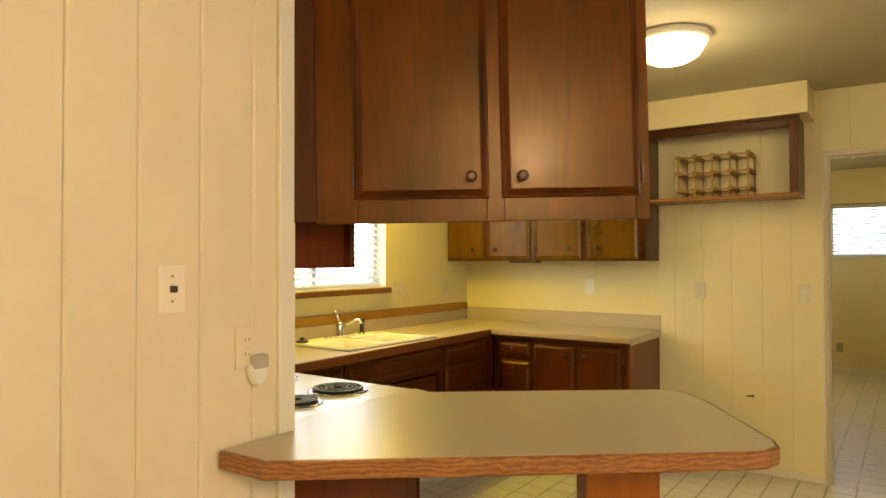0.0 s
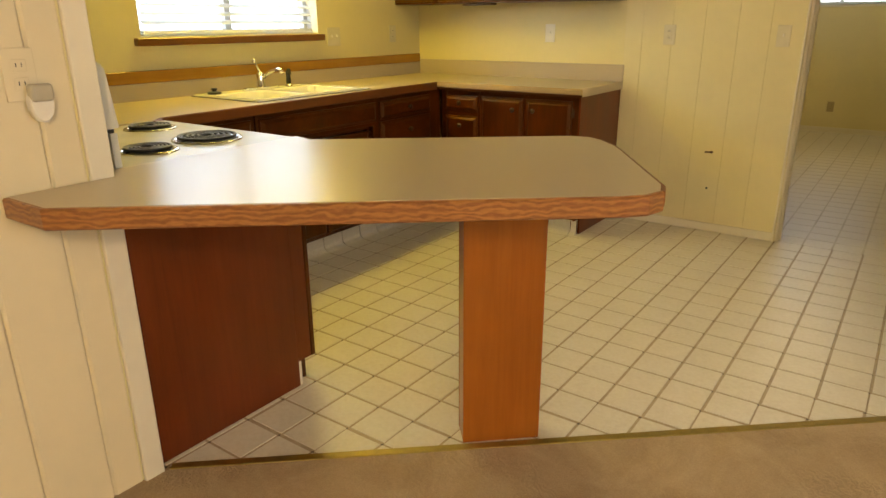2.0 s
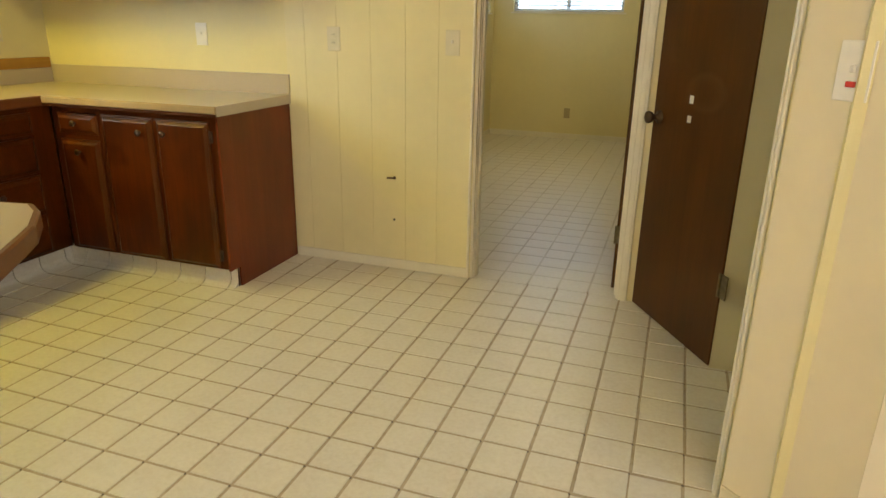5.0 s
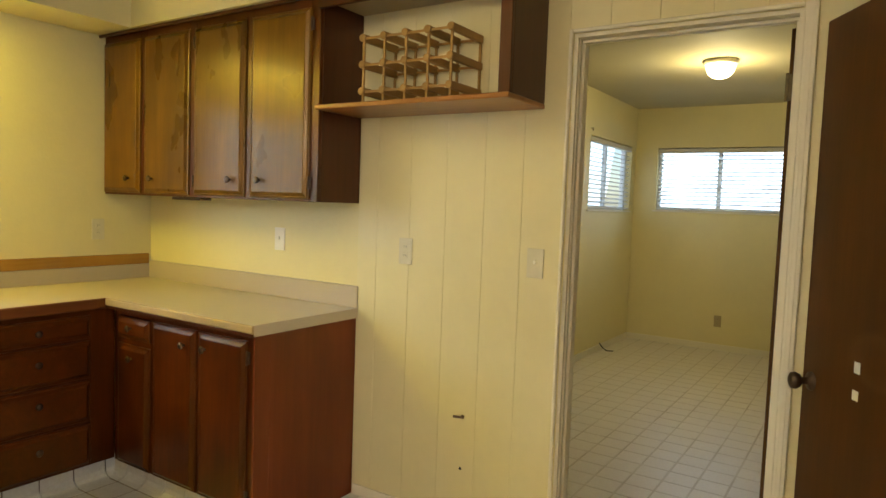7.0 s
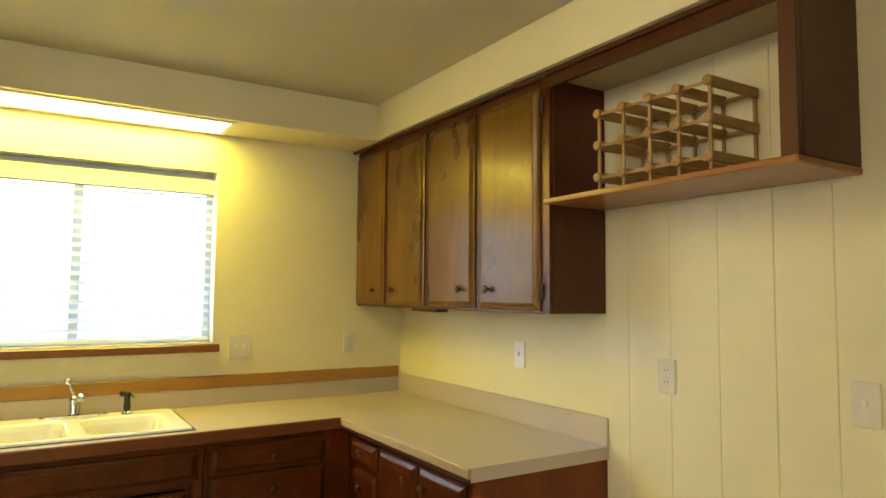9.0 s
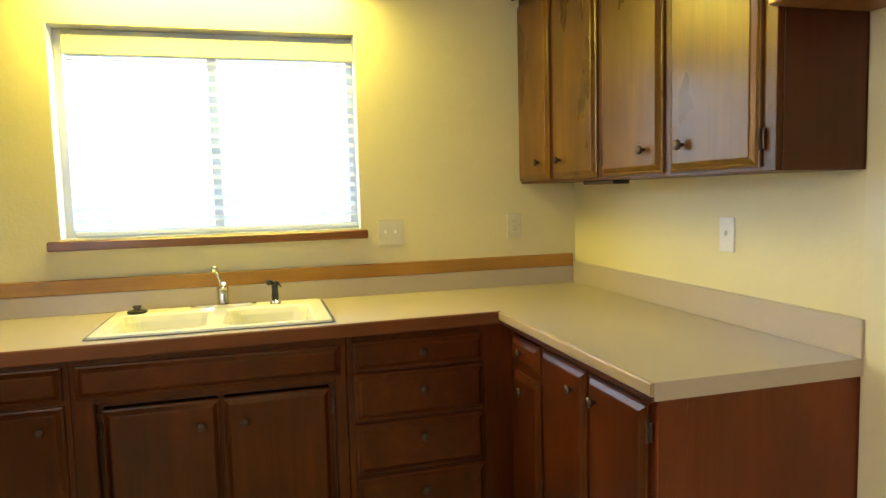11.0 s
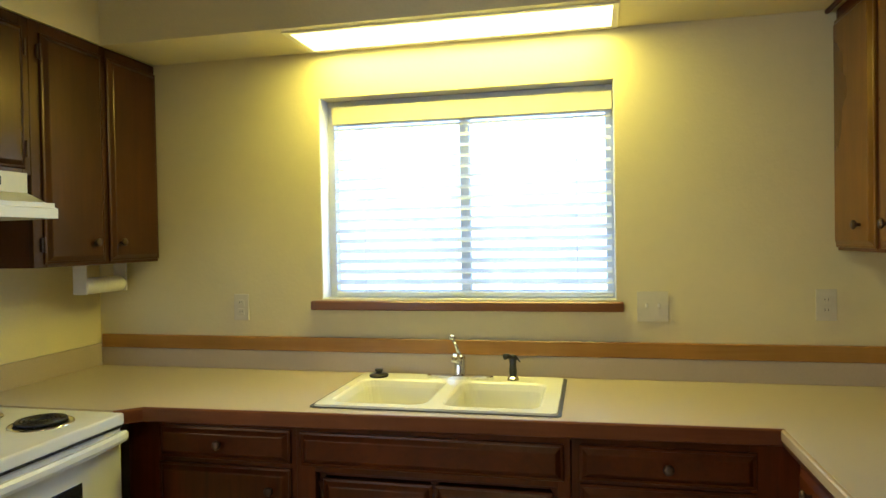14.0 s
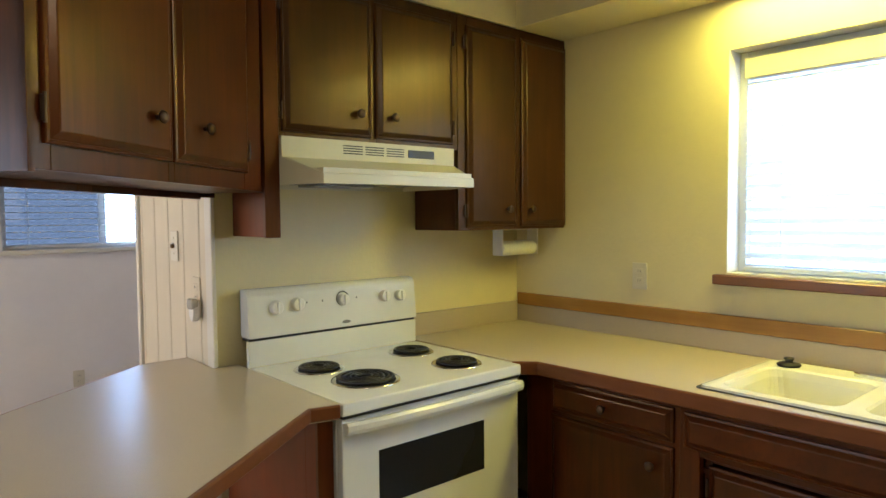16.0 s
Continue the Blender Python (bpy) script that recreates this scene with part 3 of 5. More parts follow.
# vertical planks of the two panelled walls
def planks(name, F, edges, z0, z1, material, label, spans=None, gap=0.003):
    base = thing(name, F.at(edges[0], 0, 0), label, "panelling", kind="structure")
    for a, b in zip(edges, edges[1:]):
        for s0, s1 in (spans(a, b) if spans else [(z0, z1)]):
            bm = bmesh.new()
            fbox(bm, F, a + 0.0004, b - 0.0004, -0.002, 0.010, s0, s1, gap)
            part("plank", bm, material, base)
    return base


F_PK = Frame((PX - 0.011, 0), (0, 1), (1, 0))
planks("wall_panelling_living", F_PK, [1.264, 1.295, 1.470, 1.643, 1.816, 1.985, 2.072], 0.0, H - 0.002, PANEL, "cream painted vertical board panelling", gap=0.0065)
F_RK = Frame((0, RY - 0.001), (1, 0), (0, -1))


def rack_spans(a, b):
    if b <= -1.04:
        return [(0.056, 2.300 if a < -1.15 else H - 0.002)]
    if a >= -0.22:
        return [(0.0, H - 0.002)]
    return [(2.109, H - 0.002)]


planks("wall_panelling_kitchen", F_RK, [-2.078, -1.965, -1.778, -1.588, -1.398, -1.222, -1.048, -0.89, -0.71, -0.53, -0.36, -0.214, -0.02, 0.146], 0, 0, KPANEL, "yellowed cream vertical board panelling", rack_spans, 0.0013)
# cream boards on the diagonal and the living wall stay plain


# ---- windows and blinds ----
def window(name, F, u0, u1, z0, z1, depth, label):
    w = thing(name, F.at(u0, -depth, z0), label, "window", kind="structure")
    n0, n1 = -depth, -depth + 0.05
    bm = bmesh.new()
    fbox(bm, F, u0, u0 + 0.035, n0, n1, z0, z1, 0.003)
    fbox(bm, F, u1 - 0.035, u1, n0, n1, z0, z1, 0.003)
    fbox(bm, F, u0 + 0.035, u1 - 0.035, n0, n1, z0, z0 + 0.035, 0.003)
    fbox(bm, F, u0 + 0.035, u1 - 0.035, n0, n1, z1 - 0.035, z1, 0.003)
    part("window_frame", bm, ALU, w)
    um = (u0 + u1) / 2
    bm = bmesh.new()
    fbox(bm, F, um - 0.022, um + 0.022, n0 + 0.005, n1 - 0.005, z0 + 0.035, z1 - 0.035, 0.002)
    part("mullion", bm, ALU, w)
    for a, b, n in ((u0 + 0.035, um - 0.022, n0 + 0.02), (um + 0.022, u1 - 0.035, n0 + 0.032)):
        bm = bmesh.new()
        fbox(bm, F, a, b, n, n + 0.004, z0 + 0.035, z1 - 0.035)
        p = part("pane", bm, GLASS, w, "clear glass pane")
        p.visible_shadow = False
    return w


def blind(F, u0, u1, z0, z1, n, tilt, label, pitch=0.045, width=0.048, head=0.05, group="window blinds"):
    b = thing("window_blind", F.at(u0, n, z0), label, "window blind", group)
    bm = bmesh.new()
    fbox(bm, F, u0, u1, n - 0.028, n + 0.032, z1 - head, z1 - 0.006, 0.004)
    part("headrail", bm, VALANCE, b, "matt cream headrail")
    bm = bmesh.new()
    fbox(bm, F, u0 + 0.004, u1 - 0.004, n - 0.024, n + 0.024, z0 + 0.006, z0 + 0.024, 0.003)
    part("bottom_rail", bm, BLIND, b)
    z = z0 + 0.024 + pitch
    c, s = math.cos(radians(tilt)) * width / 2, math.sin(radians(tilt)) * width / 2
    while z < z1 - head - 0.012:
        bm = bmesh.new()
        q = []
        for u in (u0 + 0.006, u1 - 0.006):
            q.append([bm.verts.new(F.at(u, n + k * c, z + k * s + h)) for k, h in ((-1, 0), (0, 0.003), (1, 0), (1, -0.0025), (0, 0.0005), (-1, -0.0025))])
        for i in range(6):
            bm.faces.new((q[0][i], q[0][(i + 1) % 6], q[1][(i + 1) % 6], q[1][i]))
        bm.faces.new(q[0][::-1])
        bm.faces.new(q[1])
        part("slat", bm, BLIND, b)
        z += pitch
    for f in (0.12, 0.5, 0.88):
        u = u0 + (u1 - u0) * f
        for k in (-1, 1):
            part("cord", tube(bmesh.new(), [F.at(u, n + k * (c + 0.002), z0 + 0.02), F.at(u, n + k * (c + 0.002), z1 - head + 0.004)], 0.0012, 4), BLIND, b)
    return b


FW = Frame((WX, 0), (0, 1), (1, 0))
window("window_1", FW, W1[0], W1[1], W1[2], W1[3], 0.145, "white sliding window over the sink")
blind(FW, W1[0] + 0.045, W1[1] - 0.008, W1[2] + 0.006, W1[3] - 0.03, -0.068, -24, "white horizontal slat blind, lowered, over the sink", head=0.085)
part("window_sill", bx((-3.765, -3.712, 3.205, 4.52, 1.183, 1.222), bev=0.004), SILLW, label="brown wooden sill under the sink window", category="window sill", kind="structure")
part("window_reveal", bx((-3.86, -3.752, W1[0] + 0.001, W1[1] - 0.001, 1.2255, 1.229)), TRIM, label="white bottom of the sink window's recess", category="window sill", kind="structure")
part("window_reveal", bx((-3.893, -3.752, W1[0] + 0.0005, W1[0] + 0.004, 1.230, W1[3] - 0.0005), (-3.893, -3.752, W1[1] - 0.004, W1[1] - 0.0005, 1.230, W1[3] - 0.0005)), WHITE_R, label="white side of the sink window's recess", category="window trim", kind="structure")
FB = Frame((0, BN), (1, 0), (0, -1))
window("window_2", FB, -2.055, -0.785, 1.455, 2.125, 0.11, "white sliding window of the back room")
blind(FB, -2.05, -0.79, 1.46, 2.12, -0.03, -20, "white slat blind on the wide back room window", pitch=0.043)
part("window_sill", bx((-2.085, -0.755, BN - 0.02, BN + 0.05, 1.435, 1.451), bev=0.003), TRIM, label="white sill of the back room window", category="window sill", kind="structure")
FBW = Frame((BW, 0), (0, 1), (1, 0))
window("window_3", FBW, 9.13, 10.38, 1.435, 2.13, 0.11, "white sliding window on the back room's side")
blind(FBW, 9.135, 10.375, 1.44, 2.125, -0.03, -20, "white slat blind on the short back room window", pitch=0.043)
part("window_sill", bx((BW - 0.05, BW + 0.02, 9.10, 10.40, 1.415, 1.431), bev=0.003), TRIM, label="white sill of the short back room window", category="window sill", kind="structure")
FL = Frame((0, LY), (1, 0), (0, 1))
w4 = window("window_4", FL, W2[0], W2[1], W2[2], W2[3], 0.13, "white sliding window of the living room")
# screen is a guess, added so this half of the window looks darker
part("insect_screen", bx(((W2[0] + W2[1]) / 2, W2[1] - 0.03, -0.145, -0.142, W2[2] + 0.03, W2[3] - 0.03), F=FL), SCREEN, w4, "guessed dark insect screen, added to darken one pane")
blind(FL, W2[0] + 0.008, W2[1] - 0.008, W2[2] + 0.006, W2[3] - 0.005, -0.045, 3, "white slat blind in the living room, slats open")
part("window_sill", bx((W2[0] - 0.03, W2[1] + 0.03, LY - 0.05, LY + 0.025, 1.225, 1.251), bev=0.003), TRIM, label="white sill of the living room window", category="window sill", kind="structure")


# ---- cabinet parts ----
def knob(F, u, n, z, parent):
    bm = lathe(bmesh.new(), [(0.006, 0), (0.0055, 0.010), (0.009, 0.013), (0.0155, 0.018), (0.0165, 0.022), (0.013, 0.0275), (0.006, 0.0285), (0, 0.0285)], aim(F.at(u, n, z), F.n), 16)
    return part("knob", bm, BRONZE, parent, "antique bronze knob", smooth=True)


def front(name, F, u0, u1, z0, z1, n, parent, material, kn=None, hinge=None, label=""):
    """A lipped door or drawer front: a thin border, a groove and a slope up to the raised field."""
    bm = bmesh.new()
    rings = []
    for e, h in ((0.0, 0.0), (0.0, 0.007), (0.002, 0.0095), (0.008, 0.0110), (0.0095, 0.0095), (0.012, 0.0110), (0.023, 0.0195), (0.027, 0.021)):
        rings.append([bm.verts.new(F.at(u, n + h, z)) for u, z in ((u0 + e, z0 + e), (u1 - e, z0 + e), (u1 - e, z1 - e), (u0 + e, z1 - e))])
    for a, b in zip(rings, rings[1:]):
        for i in range(4):
            bm.faces.new((a[i], a[(i + 1) % 4], b[(i + 1) % 4], b[i]))
    bm.faces.new(rings[0][::-1])
    bm.faces.new(rings[-1])
    p = part(name, bm, material, parent, label)
    if kn:
        knob(F, kn[0], n + 0.0205, kn[1], p)
    if hinge is not None:
        for z in (z0 + 0.07, z1 - 0.07):
            bm = bmesh.new()
            s = 1 if hinge > (u0 + u1) / 2 else -1
            fbox(bm, F, hinge - 0.003, hinge + 0.011 if s > 0 else hinge + 0.003, n + 0.001, n + 0.010, z - 0.026, z + 0.026, 0.002)
            tube(bm, [F.at(hinge, n + 0.012, z - 0.03), F.at(hinge, n + 0.012, z + 0.03)], 0.004, 8)
            part("hinge", bm, BRONZE, p, "dark bronze hinge")
    return p


def carcass(F, u0, u1, depth, z0, z1, parent, material=None, toe=0.0, sides=(True, True)):
    """Side, top, bottom and back boards behind the face frame."""
    bm = bmesh.new()
    if sides[0]:
        fbox(bm, F, u0, u0 + 0.016, -depth, -0.019, z0, z1)
    if sides[1]:
        fbox(bm, F, u1 - 0.016, u1, -depth, -0.019, z0, z1)
    a, b = u0 + (0.016 if sides[0] else 0), u1 - (0.016 if sides[1] else 0)
    fbox(bm, F, a, b, -depth, -0.019, z0, z0 + 0.016)
    fbox(bm, F, a, b, -depth, -0.019, z1 - 0.016, z1)
    fbox(bm, F, a, b, -depth, -depth + 0.006, z0 + 0.016, z1 - 0.016)
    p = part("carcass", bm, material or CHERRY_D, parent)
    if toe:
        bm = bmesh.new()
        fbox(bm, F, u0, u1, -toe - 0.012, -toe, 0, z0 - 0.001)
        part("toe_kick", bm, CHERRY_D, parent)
    return p


def face(F, parent, pieces, material=None, n0=-0.019, n1=0.0):
    for nm, u0, u1, z0, z1 in pieces:
        bm = bmesh.new()
        fbox(bm, F, u0, u1, n0, n1, z0, z1, 0.0015)
        part(nm, bm, material or (CHERRY if nm == "stile" else CHERRY_H), parent)


# ---- base cabinets under the sink run ----
CT = 0.915
CB = 0.868
FS = Frame((-3.127, 0), (0, 1), (1, 0))
DEP = 0.62
c = thing("base_cabinet", (-3.11, 3.12, 0.1), "dark cherry base cabinet with one drawer and door, beside the range", "cabinet", "base cabinets")
carcass(FS, 2.855, 3.405, DEP, 0.105, CB, c, toe=0.06)
face(FS, c, [("stile", 2.745, 2.885, 0.105, CB), ("stile", 3.375, 3.405, 0.105, CB), ("rail", 2.885, 3.375, 0.835, CB), ("rail", 2.885, 3.375, 0.70, 0.725), ("rail", 2.885, 3.375, 0.105, 0.125)], CHERRY)
front("drawer", FS, 2.875, 3.385, 0.722, 0.838, 0.0, c, CHERRY_H, (3.123, 0.782))
front("door", FS, 2.875, 3.385, 0.108, 0.705, 0.0, c, CHERRY, (3.316, 0.634))
c = thing("sink_cabinet", (-3.11, 3.85, 0.1), "dark cherry sink cabinet with two recessed doors", "cabinet", "base cabinets")
carcass(FS, 3.407, 4.325, DEP, 0.105, 0.66, c, toe=0.06)
face(FS, c, [("stile", 3.407, 3.475, 0.105, CB), ("stile", 4.285, 4.325, 0.105, CB), ("rail", 3.475, 4.285, 0.70, CB)], CHERRY, -0.019, 0.008)
front("false_front", FS, 3.425, 4.305, 0.722, 0.838, 0.008, c, CHERRY_H)
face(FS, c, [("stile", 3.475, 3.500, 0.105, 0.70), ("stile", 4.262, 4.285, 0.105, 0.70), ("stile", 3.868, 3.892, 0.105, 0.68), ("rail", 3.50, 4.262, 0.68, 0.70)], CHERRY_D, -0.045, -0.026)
front("door", FS, 3.492, 3.876, 0.112, 0.672, -0.026, c, CHERRY, (3.812, 0.585), 3.488)
front("door", FS, 3.884, 4.268, 0.112, 0.672, -0.026, c, CHERRY, (3.958, 0.585), 4.272)
c = thing("drawer_cabinet", (-3.11, 4.6, 0.1), "dark cherry cabinet with a stack of four drawers", "cabinet", "base cabinets")
carcass(FS, 4.327, 4.94, DEP, 0.105, CB, c, toe=0.06)
face(FS, c, [("stile", 4.327, 4.365, 0.105, CB), ("stile", 4.845, 4.985, 0.105, CB), ("rail", 4.365, 4.845, 0.835, CB)], CHERRY)
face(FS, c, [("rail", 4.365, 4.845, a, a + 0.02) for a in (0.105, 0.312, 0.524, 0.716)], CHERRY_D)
for a, b, k in ((0.108, 0.316, 0.245), (0.328, 0.524, 0.458), (0.536, 0.716, 0.645), (0.728, 0.838, 0.785)):
    front("drawer", FS, 4.352, 4.862, a, b, 0.0, c, CHERRY_H, (4.612, k))

# base cabinets under the rack run
FR = Frame((0, 4.975), (1, 0), (0, -1))
c = thing("base_cabinet", (-2.95, 4.975, 0.1), "narrow dark cherry base cabinet with a drawer over a small door", "cabinet", "base cabinets")
carcass(FR, -3.10, -2.795, 0.59, 0.105, CB, c, toe=0.05)
face(FR, c, [("stile", -3.108, -3.058, 0.105, CB), ("stile", -2.815, -2.795, 0.105, CB), ("rail", -3.058, -2.815, 0.835, CB), ("rail", -3.058, -2.815, 0.70, 0.73), ("rail", -3.058, -2.815, 0.105, 0.125)])
front("drawer", FR, -3.068, -2.812, 0.728, 0.832, 0.0, c, CHERRY_H, (-2.94, 0.785))
front("door", FR, -3.068, -2.812, 0.108, 0.700, 0.0, c, CHERRY, (-2.935, 0.64))
c = thing("base_cabinet", (-2.44, 4.975, 0.1), "cherry base cabinet with two tall doors and a red plywood end", "cabinet", "base cabinets")
carcass(FR, -2.793, -2.095, 0.59, 0.105, CB, c, toe=0.05)
face(FR, c, [("stile", -2.793, -2.765, 0.105, CB), ("stile", -2.475, -2.445, 0.105, CB), ("stile", -2.15, -2.095, 0.105, CB), ("rail", -2.765, -2.475, 0.835, CB), ("rail", -2.445, -2.15, 0.835, CB), ("rail", -2.765, -2.15, 0.105, 0.125)])
front("door", FR, -2.783, -2.470, 0.108, 0.836, 0.0, c, CHERRY, (-2.535, 0.765))
front("door", FR, -2.452, -2.142, 0.108, 0.836, 0.0, c, CHERRY, (-2.392, 0.768), -2.138)
part("end_panel", bx((-2.094, -2.082, 5.04, 5.576, 0.001, CB), (-2.094, -2.082, 4.957, 5.04, 0.105, CB), bev=0.001), RED, c, "red-brown plywood end panel")

# coved vinyl base against the toe kicks, in squares
def cove(name, F, us, depth, label):
    base = thing(name, F.at(us[0], -depth, 0), label, "baseboard", kind="structure")
    for a, b in zip(us, us[1:]):
        bm = bmesh.new()
        pts = [(-depth + 0.052, 0.001), (-depth + 0.030, 0.006), (-depth + 0.014, 0.018), (-depth + 0.007, 0.036), (-depth + 0.004, 0.100), (-depth + 0.001, 0.100), (-depth + 0.001, 0.001)]
        A = [bm.verts.new(F.at(a + 0.003, n, z)) for n, z in pts]
        B = [bm.verts.new(F.at(b - 0.003, n, z)) for n, z in pts]
        k = len(pts)
        for i in range(k):
            bm.faces.new((A[i], A[(i + 1) % k], B[(i + 1) % k], B[i]))
        bm.faces.new(A[::-1])
        bm.faces.new(B)
        part("tile", bm, TILE, base)
    return base


def grid(o, lo, hi):
    k = math.ceil((lo - o) / TP)
    xs = [lo]
    while o + k * TP < hi:
        if o + k * TP - lo > 0.02:
            xs.append(o + k * TP)
        k += 1
    return xs + [hi]


cove("baseboard_cove", FS, grid(TY, 2.748, 5.026), 0.06, "cream vinyl coved up the toe kick")
cove("baseboard_cove", FR, grid(TX, -3.186, -2.09), 0.05, "cream vinyl coved up the toe kick")

# ---- worktops ----
w = thing("worktop", (-3.4, 4.0, CB), "beige speckled laminate worktop with an oak front edge", "worktop")
SX0, SX1, SY0, SY1 = -3.675, -3.155, 3.475, 4.27
E1, E2 = (-3.060, 2.862), (-3.120, 4.937)
def ex(y):
    return E1[0] + (E2[0] - E1[0]) * (y - E1[1]) / (E2[1] - E1[1])
bm = bmesh.new()
prism(bm, [(WX, SY), (-2.994, SY), (-2.994, 2.79), (ex(2.862), 2.862), (ex(SY0), SY0), (WX, SY0)], CB, CT, 0.0)
prism(bm, [(WX, SY0), (SX0, SY0), (SX0, SY1), (WX, SY1)], CB, CT)
prism(bm, [(SX1, SY0), (ex(SY0), SY0), (ex(SY1), SY1), (SX1, SY1)], CB, CT)
prism(bm, [(WX, SY1), (ex(SY1), SY1), E2, (-2.068, 4.937), (-2.068, RY), (WX, RY)], CB, CT)
part("surface", bm, LAM, w)


def edge_strip(parent, pts, z0, z1, t, material, name="edge_strip", bev=0.004):
    """A strip t thick along the right-hand side of the line pts."""
    pts = [Vector(p) for p in pts]
    outer = []
    for i, p in enumerate(pts):
        ds = []
        if i > 0:
            ds.append((pts[i] - pts[i - 1]).normalized())
        if i < len(pts) - 1:
            ds.append((pts[i + 1] - pts[i]).normalized())
        ns = [Vector((d.y, -d.x)) for d in ds]
        m = sum(ns, Vector((0, 0))).normalized()
        outer.append(p + m * (t / max(0.5, m.dot(ns[0]))))
    bm = bmesh.new()
    ring = []
    for p, q in zip(pts, outer):
        b = bev
        d = (q - p) / max(1e-6, (q - p).length)
        ring.append([bm.verts.new((*v, z)) for v, z in ((p, z0), (q - d * b, z0), (q, z0 + b), (q, z1 - b), (q - d * b, z1), (p, z1))])
    for a, b2 in zip(ring, ring[1:]):
        for i in range(6):
            bm.faces.new((a[i], b2[i], b2[(i + 1) % 6], a[(i + 1) % 6]))
    bm.faces.new(ring[0])
    bm.faces.new(ring[-1][::-1])
    return part(name, bm, material, parent, "wooden front edge")


edge_strip(w, [(-2.994, 2.79), (ex(2.862), 2.862), E2], CB - 0.004, CT - 0.001, 0.012, EDGEW)
edge_strip(w, [(E2[0] + 0.012, E2[1]), (-2.068, 4.937)], CB + 0.012, CT - 0.001, 0.012, EDGE_F)
edge_strip(w, [(E2[0] + 0.010, E2[1]), (-2.068, 4.937)], CB - 0.002, CB + 0.0115, 0.008, CHERRY_D, bev=0.001)
for spans, mt in ((((WX, WX + 0.02, SY + 0.02, RY - 0.02, CT, 1.0),), LAM), (((WX, -2.994, SY, SY + 0.02, CT, 1.018),), LAM), (((WX + 0.0, -2.068, RY - 0.02, RY - 0.001, CT, 1.02),), LAM)):
    part("backsplash", bx(*spans, bev=0.002), mt, w)
part("backsplash_strip", bx((WX, WX + 0.022, SY + 0.021, RY - 0.022, 1.0005, 1.062), bev=0.003), STRIPW, label="orange wooden strip along the backsplash", category="trim", kind="structure")

# peninsula
PEN_FRONT = [(-2.106, 1.875), (-1.938, 1.878), (-1.05, 2.590), (-0.955, 2.668), (-0.915, 2.712), (-0.900, 2.765), (-0.918, 2.822), (-1.17, 3.205), (-1.210, 3.262), (-1.290, 3.342), (-1.345, 3.375), (-1.41, 3.362), (-2.11, 2.815), (-2.200, 2.838)]
pen = thing("peninsula_worktop", (-1.5, 2.7, CB), "beige laminate breakfast bar top with a red oak edge", "worktop")
poly = [tuple(p) for p in PEN_FRONT] + [(-2.200, 2.130), (-2.106, 2.124)]
part("surface", prism(bmesh.new(), poly, CB, CT), LAM, pen)
edge_strip(pen, PEN_FRONT[:6], CB - 0.003, CT - 0.001, 0.012, OAK)
edge_strip(pen, PEN_FRONT[5:], CB + 0.006, CT - 0.001, 0.012, EDGEW)
# its base panel and post
c = thing("counter_end_cabinet", (-2.15, 2.45, 0), "red-brown plywood end panel under the breakfast bar", "cabinet end panel")
part("side_panel", bx((-2.166, -2.150, 2.134, 2.722, 0.001, CB - 0.001), (-2.166, -2.150, 2.722, 2.785, 0.10, CB - 0.001), bev=0.001), RED, c)
part("stile", bx((-2.200, -2.147, 2.786, 2.804, 0.10, CB - 0.001), bev=0.002), CHERRY, c)
part("inner_panel", bx((-2.200, -2.188, 2.13, 2.785, 0.001, CB - 0.001)), CHERRY_D, c)
part("toe_kick", bx((-2.187, -2.151, 2.722, 2.734, 0.001, 0.1)), TILE, c)
PA = Vector((-1.451, 2.771))
PB = Vector((-1.267, 2.938))
FP = Frame(PA, PB - PA, (-(PB - PA).y * -1, -(PB - PA).x))
c = thing("counter_post", (*PA, 0), "boxed red-brown wooden post under the breakfast bar", "post")
bm = bmesh.new()
PW = (PB - PA).length
fbox(bm, FP, 0, PW, -0.012, 0.0, 0.001, CB - 0.001, 0.0015)
part("front_board", bm, POST, c)
for a in (0.001, PW - 0.013):
    bm = bmesh.new()
    fbox(bm, FP, a, a + 0.012, -0.088, -0.0125, 0.001, CB - 0.001, 0.001)
    part("side_board", bm, POST, c)
bm = bmesh.new()
fbox(bm, FP, 0, PW, -0.1, -0.0885, 0.001, CB - 0.001, 0.0015)
part("back_board", bm, POST, c)
bm = bmesh.new()
fbox(bm, FP, -0.004, PW + 0.014, -0.105, 0.004, CB - 0.0005 - 0.0125, CB - 0.0015)
part("cap", bm, CHERRY_D, c)

# ---- wall cabinets of the rack wall ----
FU = Frame((0, 5.29), (1, 0), (0, -1))
UB, UT = 1.415, 2.300
c = thing("wall_cabinet", (-2.9, 5.29, UB), "run of cherry wall cabinets with four doors, yellow sheen in their colour", "cabinet", "wall cabinets")
carcass(FU, -3.745, -2.09, 0.285, UB, UT, c)
face(FU, c, [("stile", a, b, UB, UT) for a, b in ((-3.747, -3.725), (-3.402, -3.346), (-2.982, -2.923), (-2.559, -2.503), (-2.138, -2.083))] + [("rail", a, b, z, z2) for a, b in ((-3.725, -3.402), (-3.346, -2.982), (-2.923, -2.559), (-2.503, -2.138)) for z, z2 in ((UB, UB + 0.022), (UT - 0.05, UT))])
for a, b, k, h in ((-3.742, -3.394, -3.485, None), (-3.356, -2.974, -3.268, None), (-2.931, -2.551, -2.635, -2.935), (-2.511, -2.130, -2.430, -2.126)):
    front("door", FU, a, b, UB + 0.012, UT - 0.042, 0.0, c, CHERRY_OCHRE, (k, 1.506), h, "cherry cabinet door with its yellow sheen put into an ochre colour")
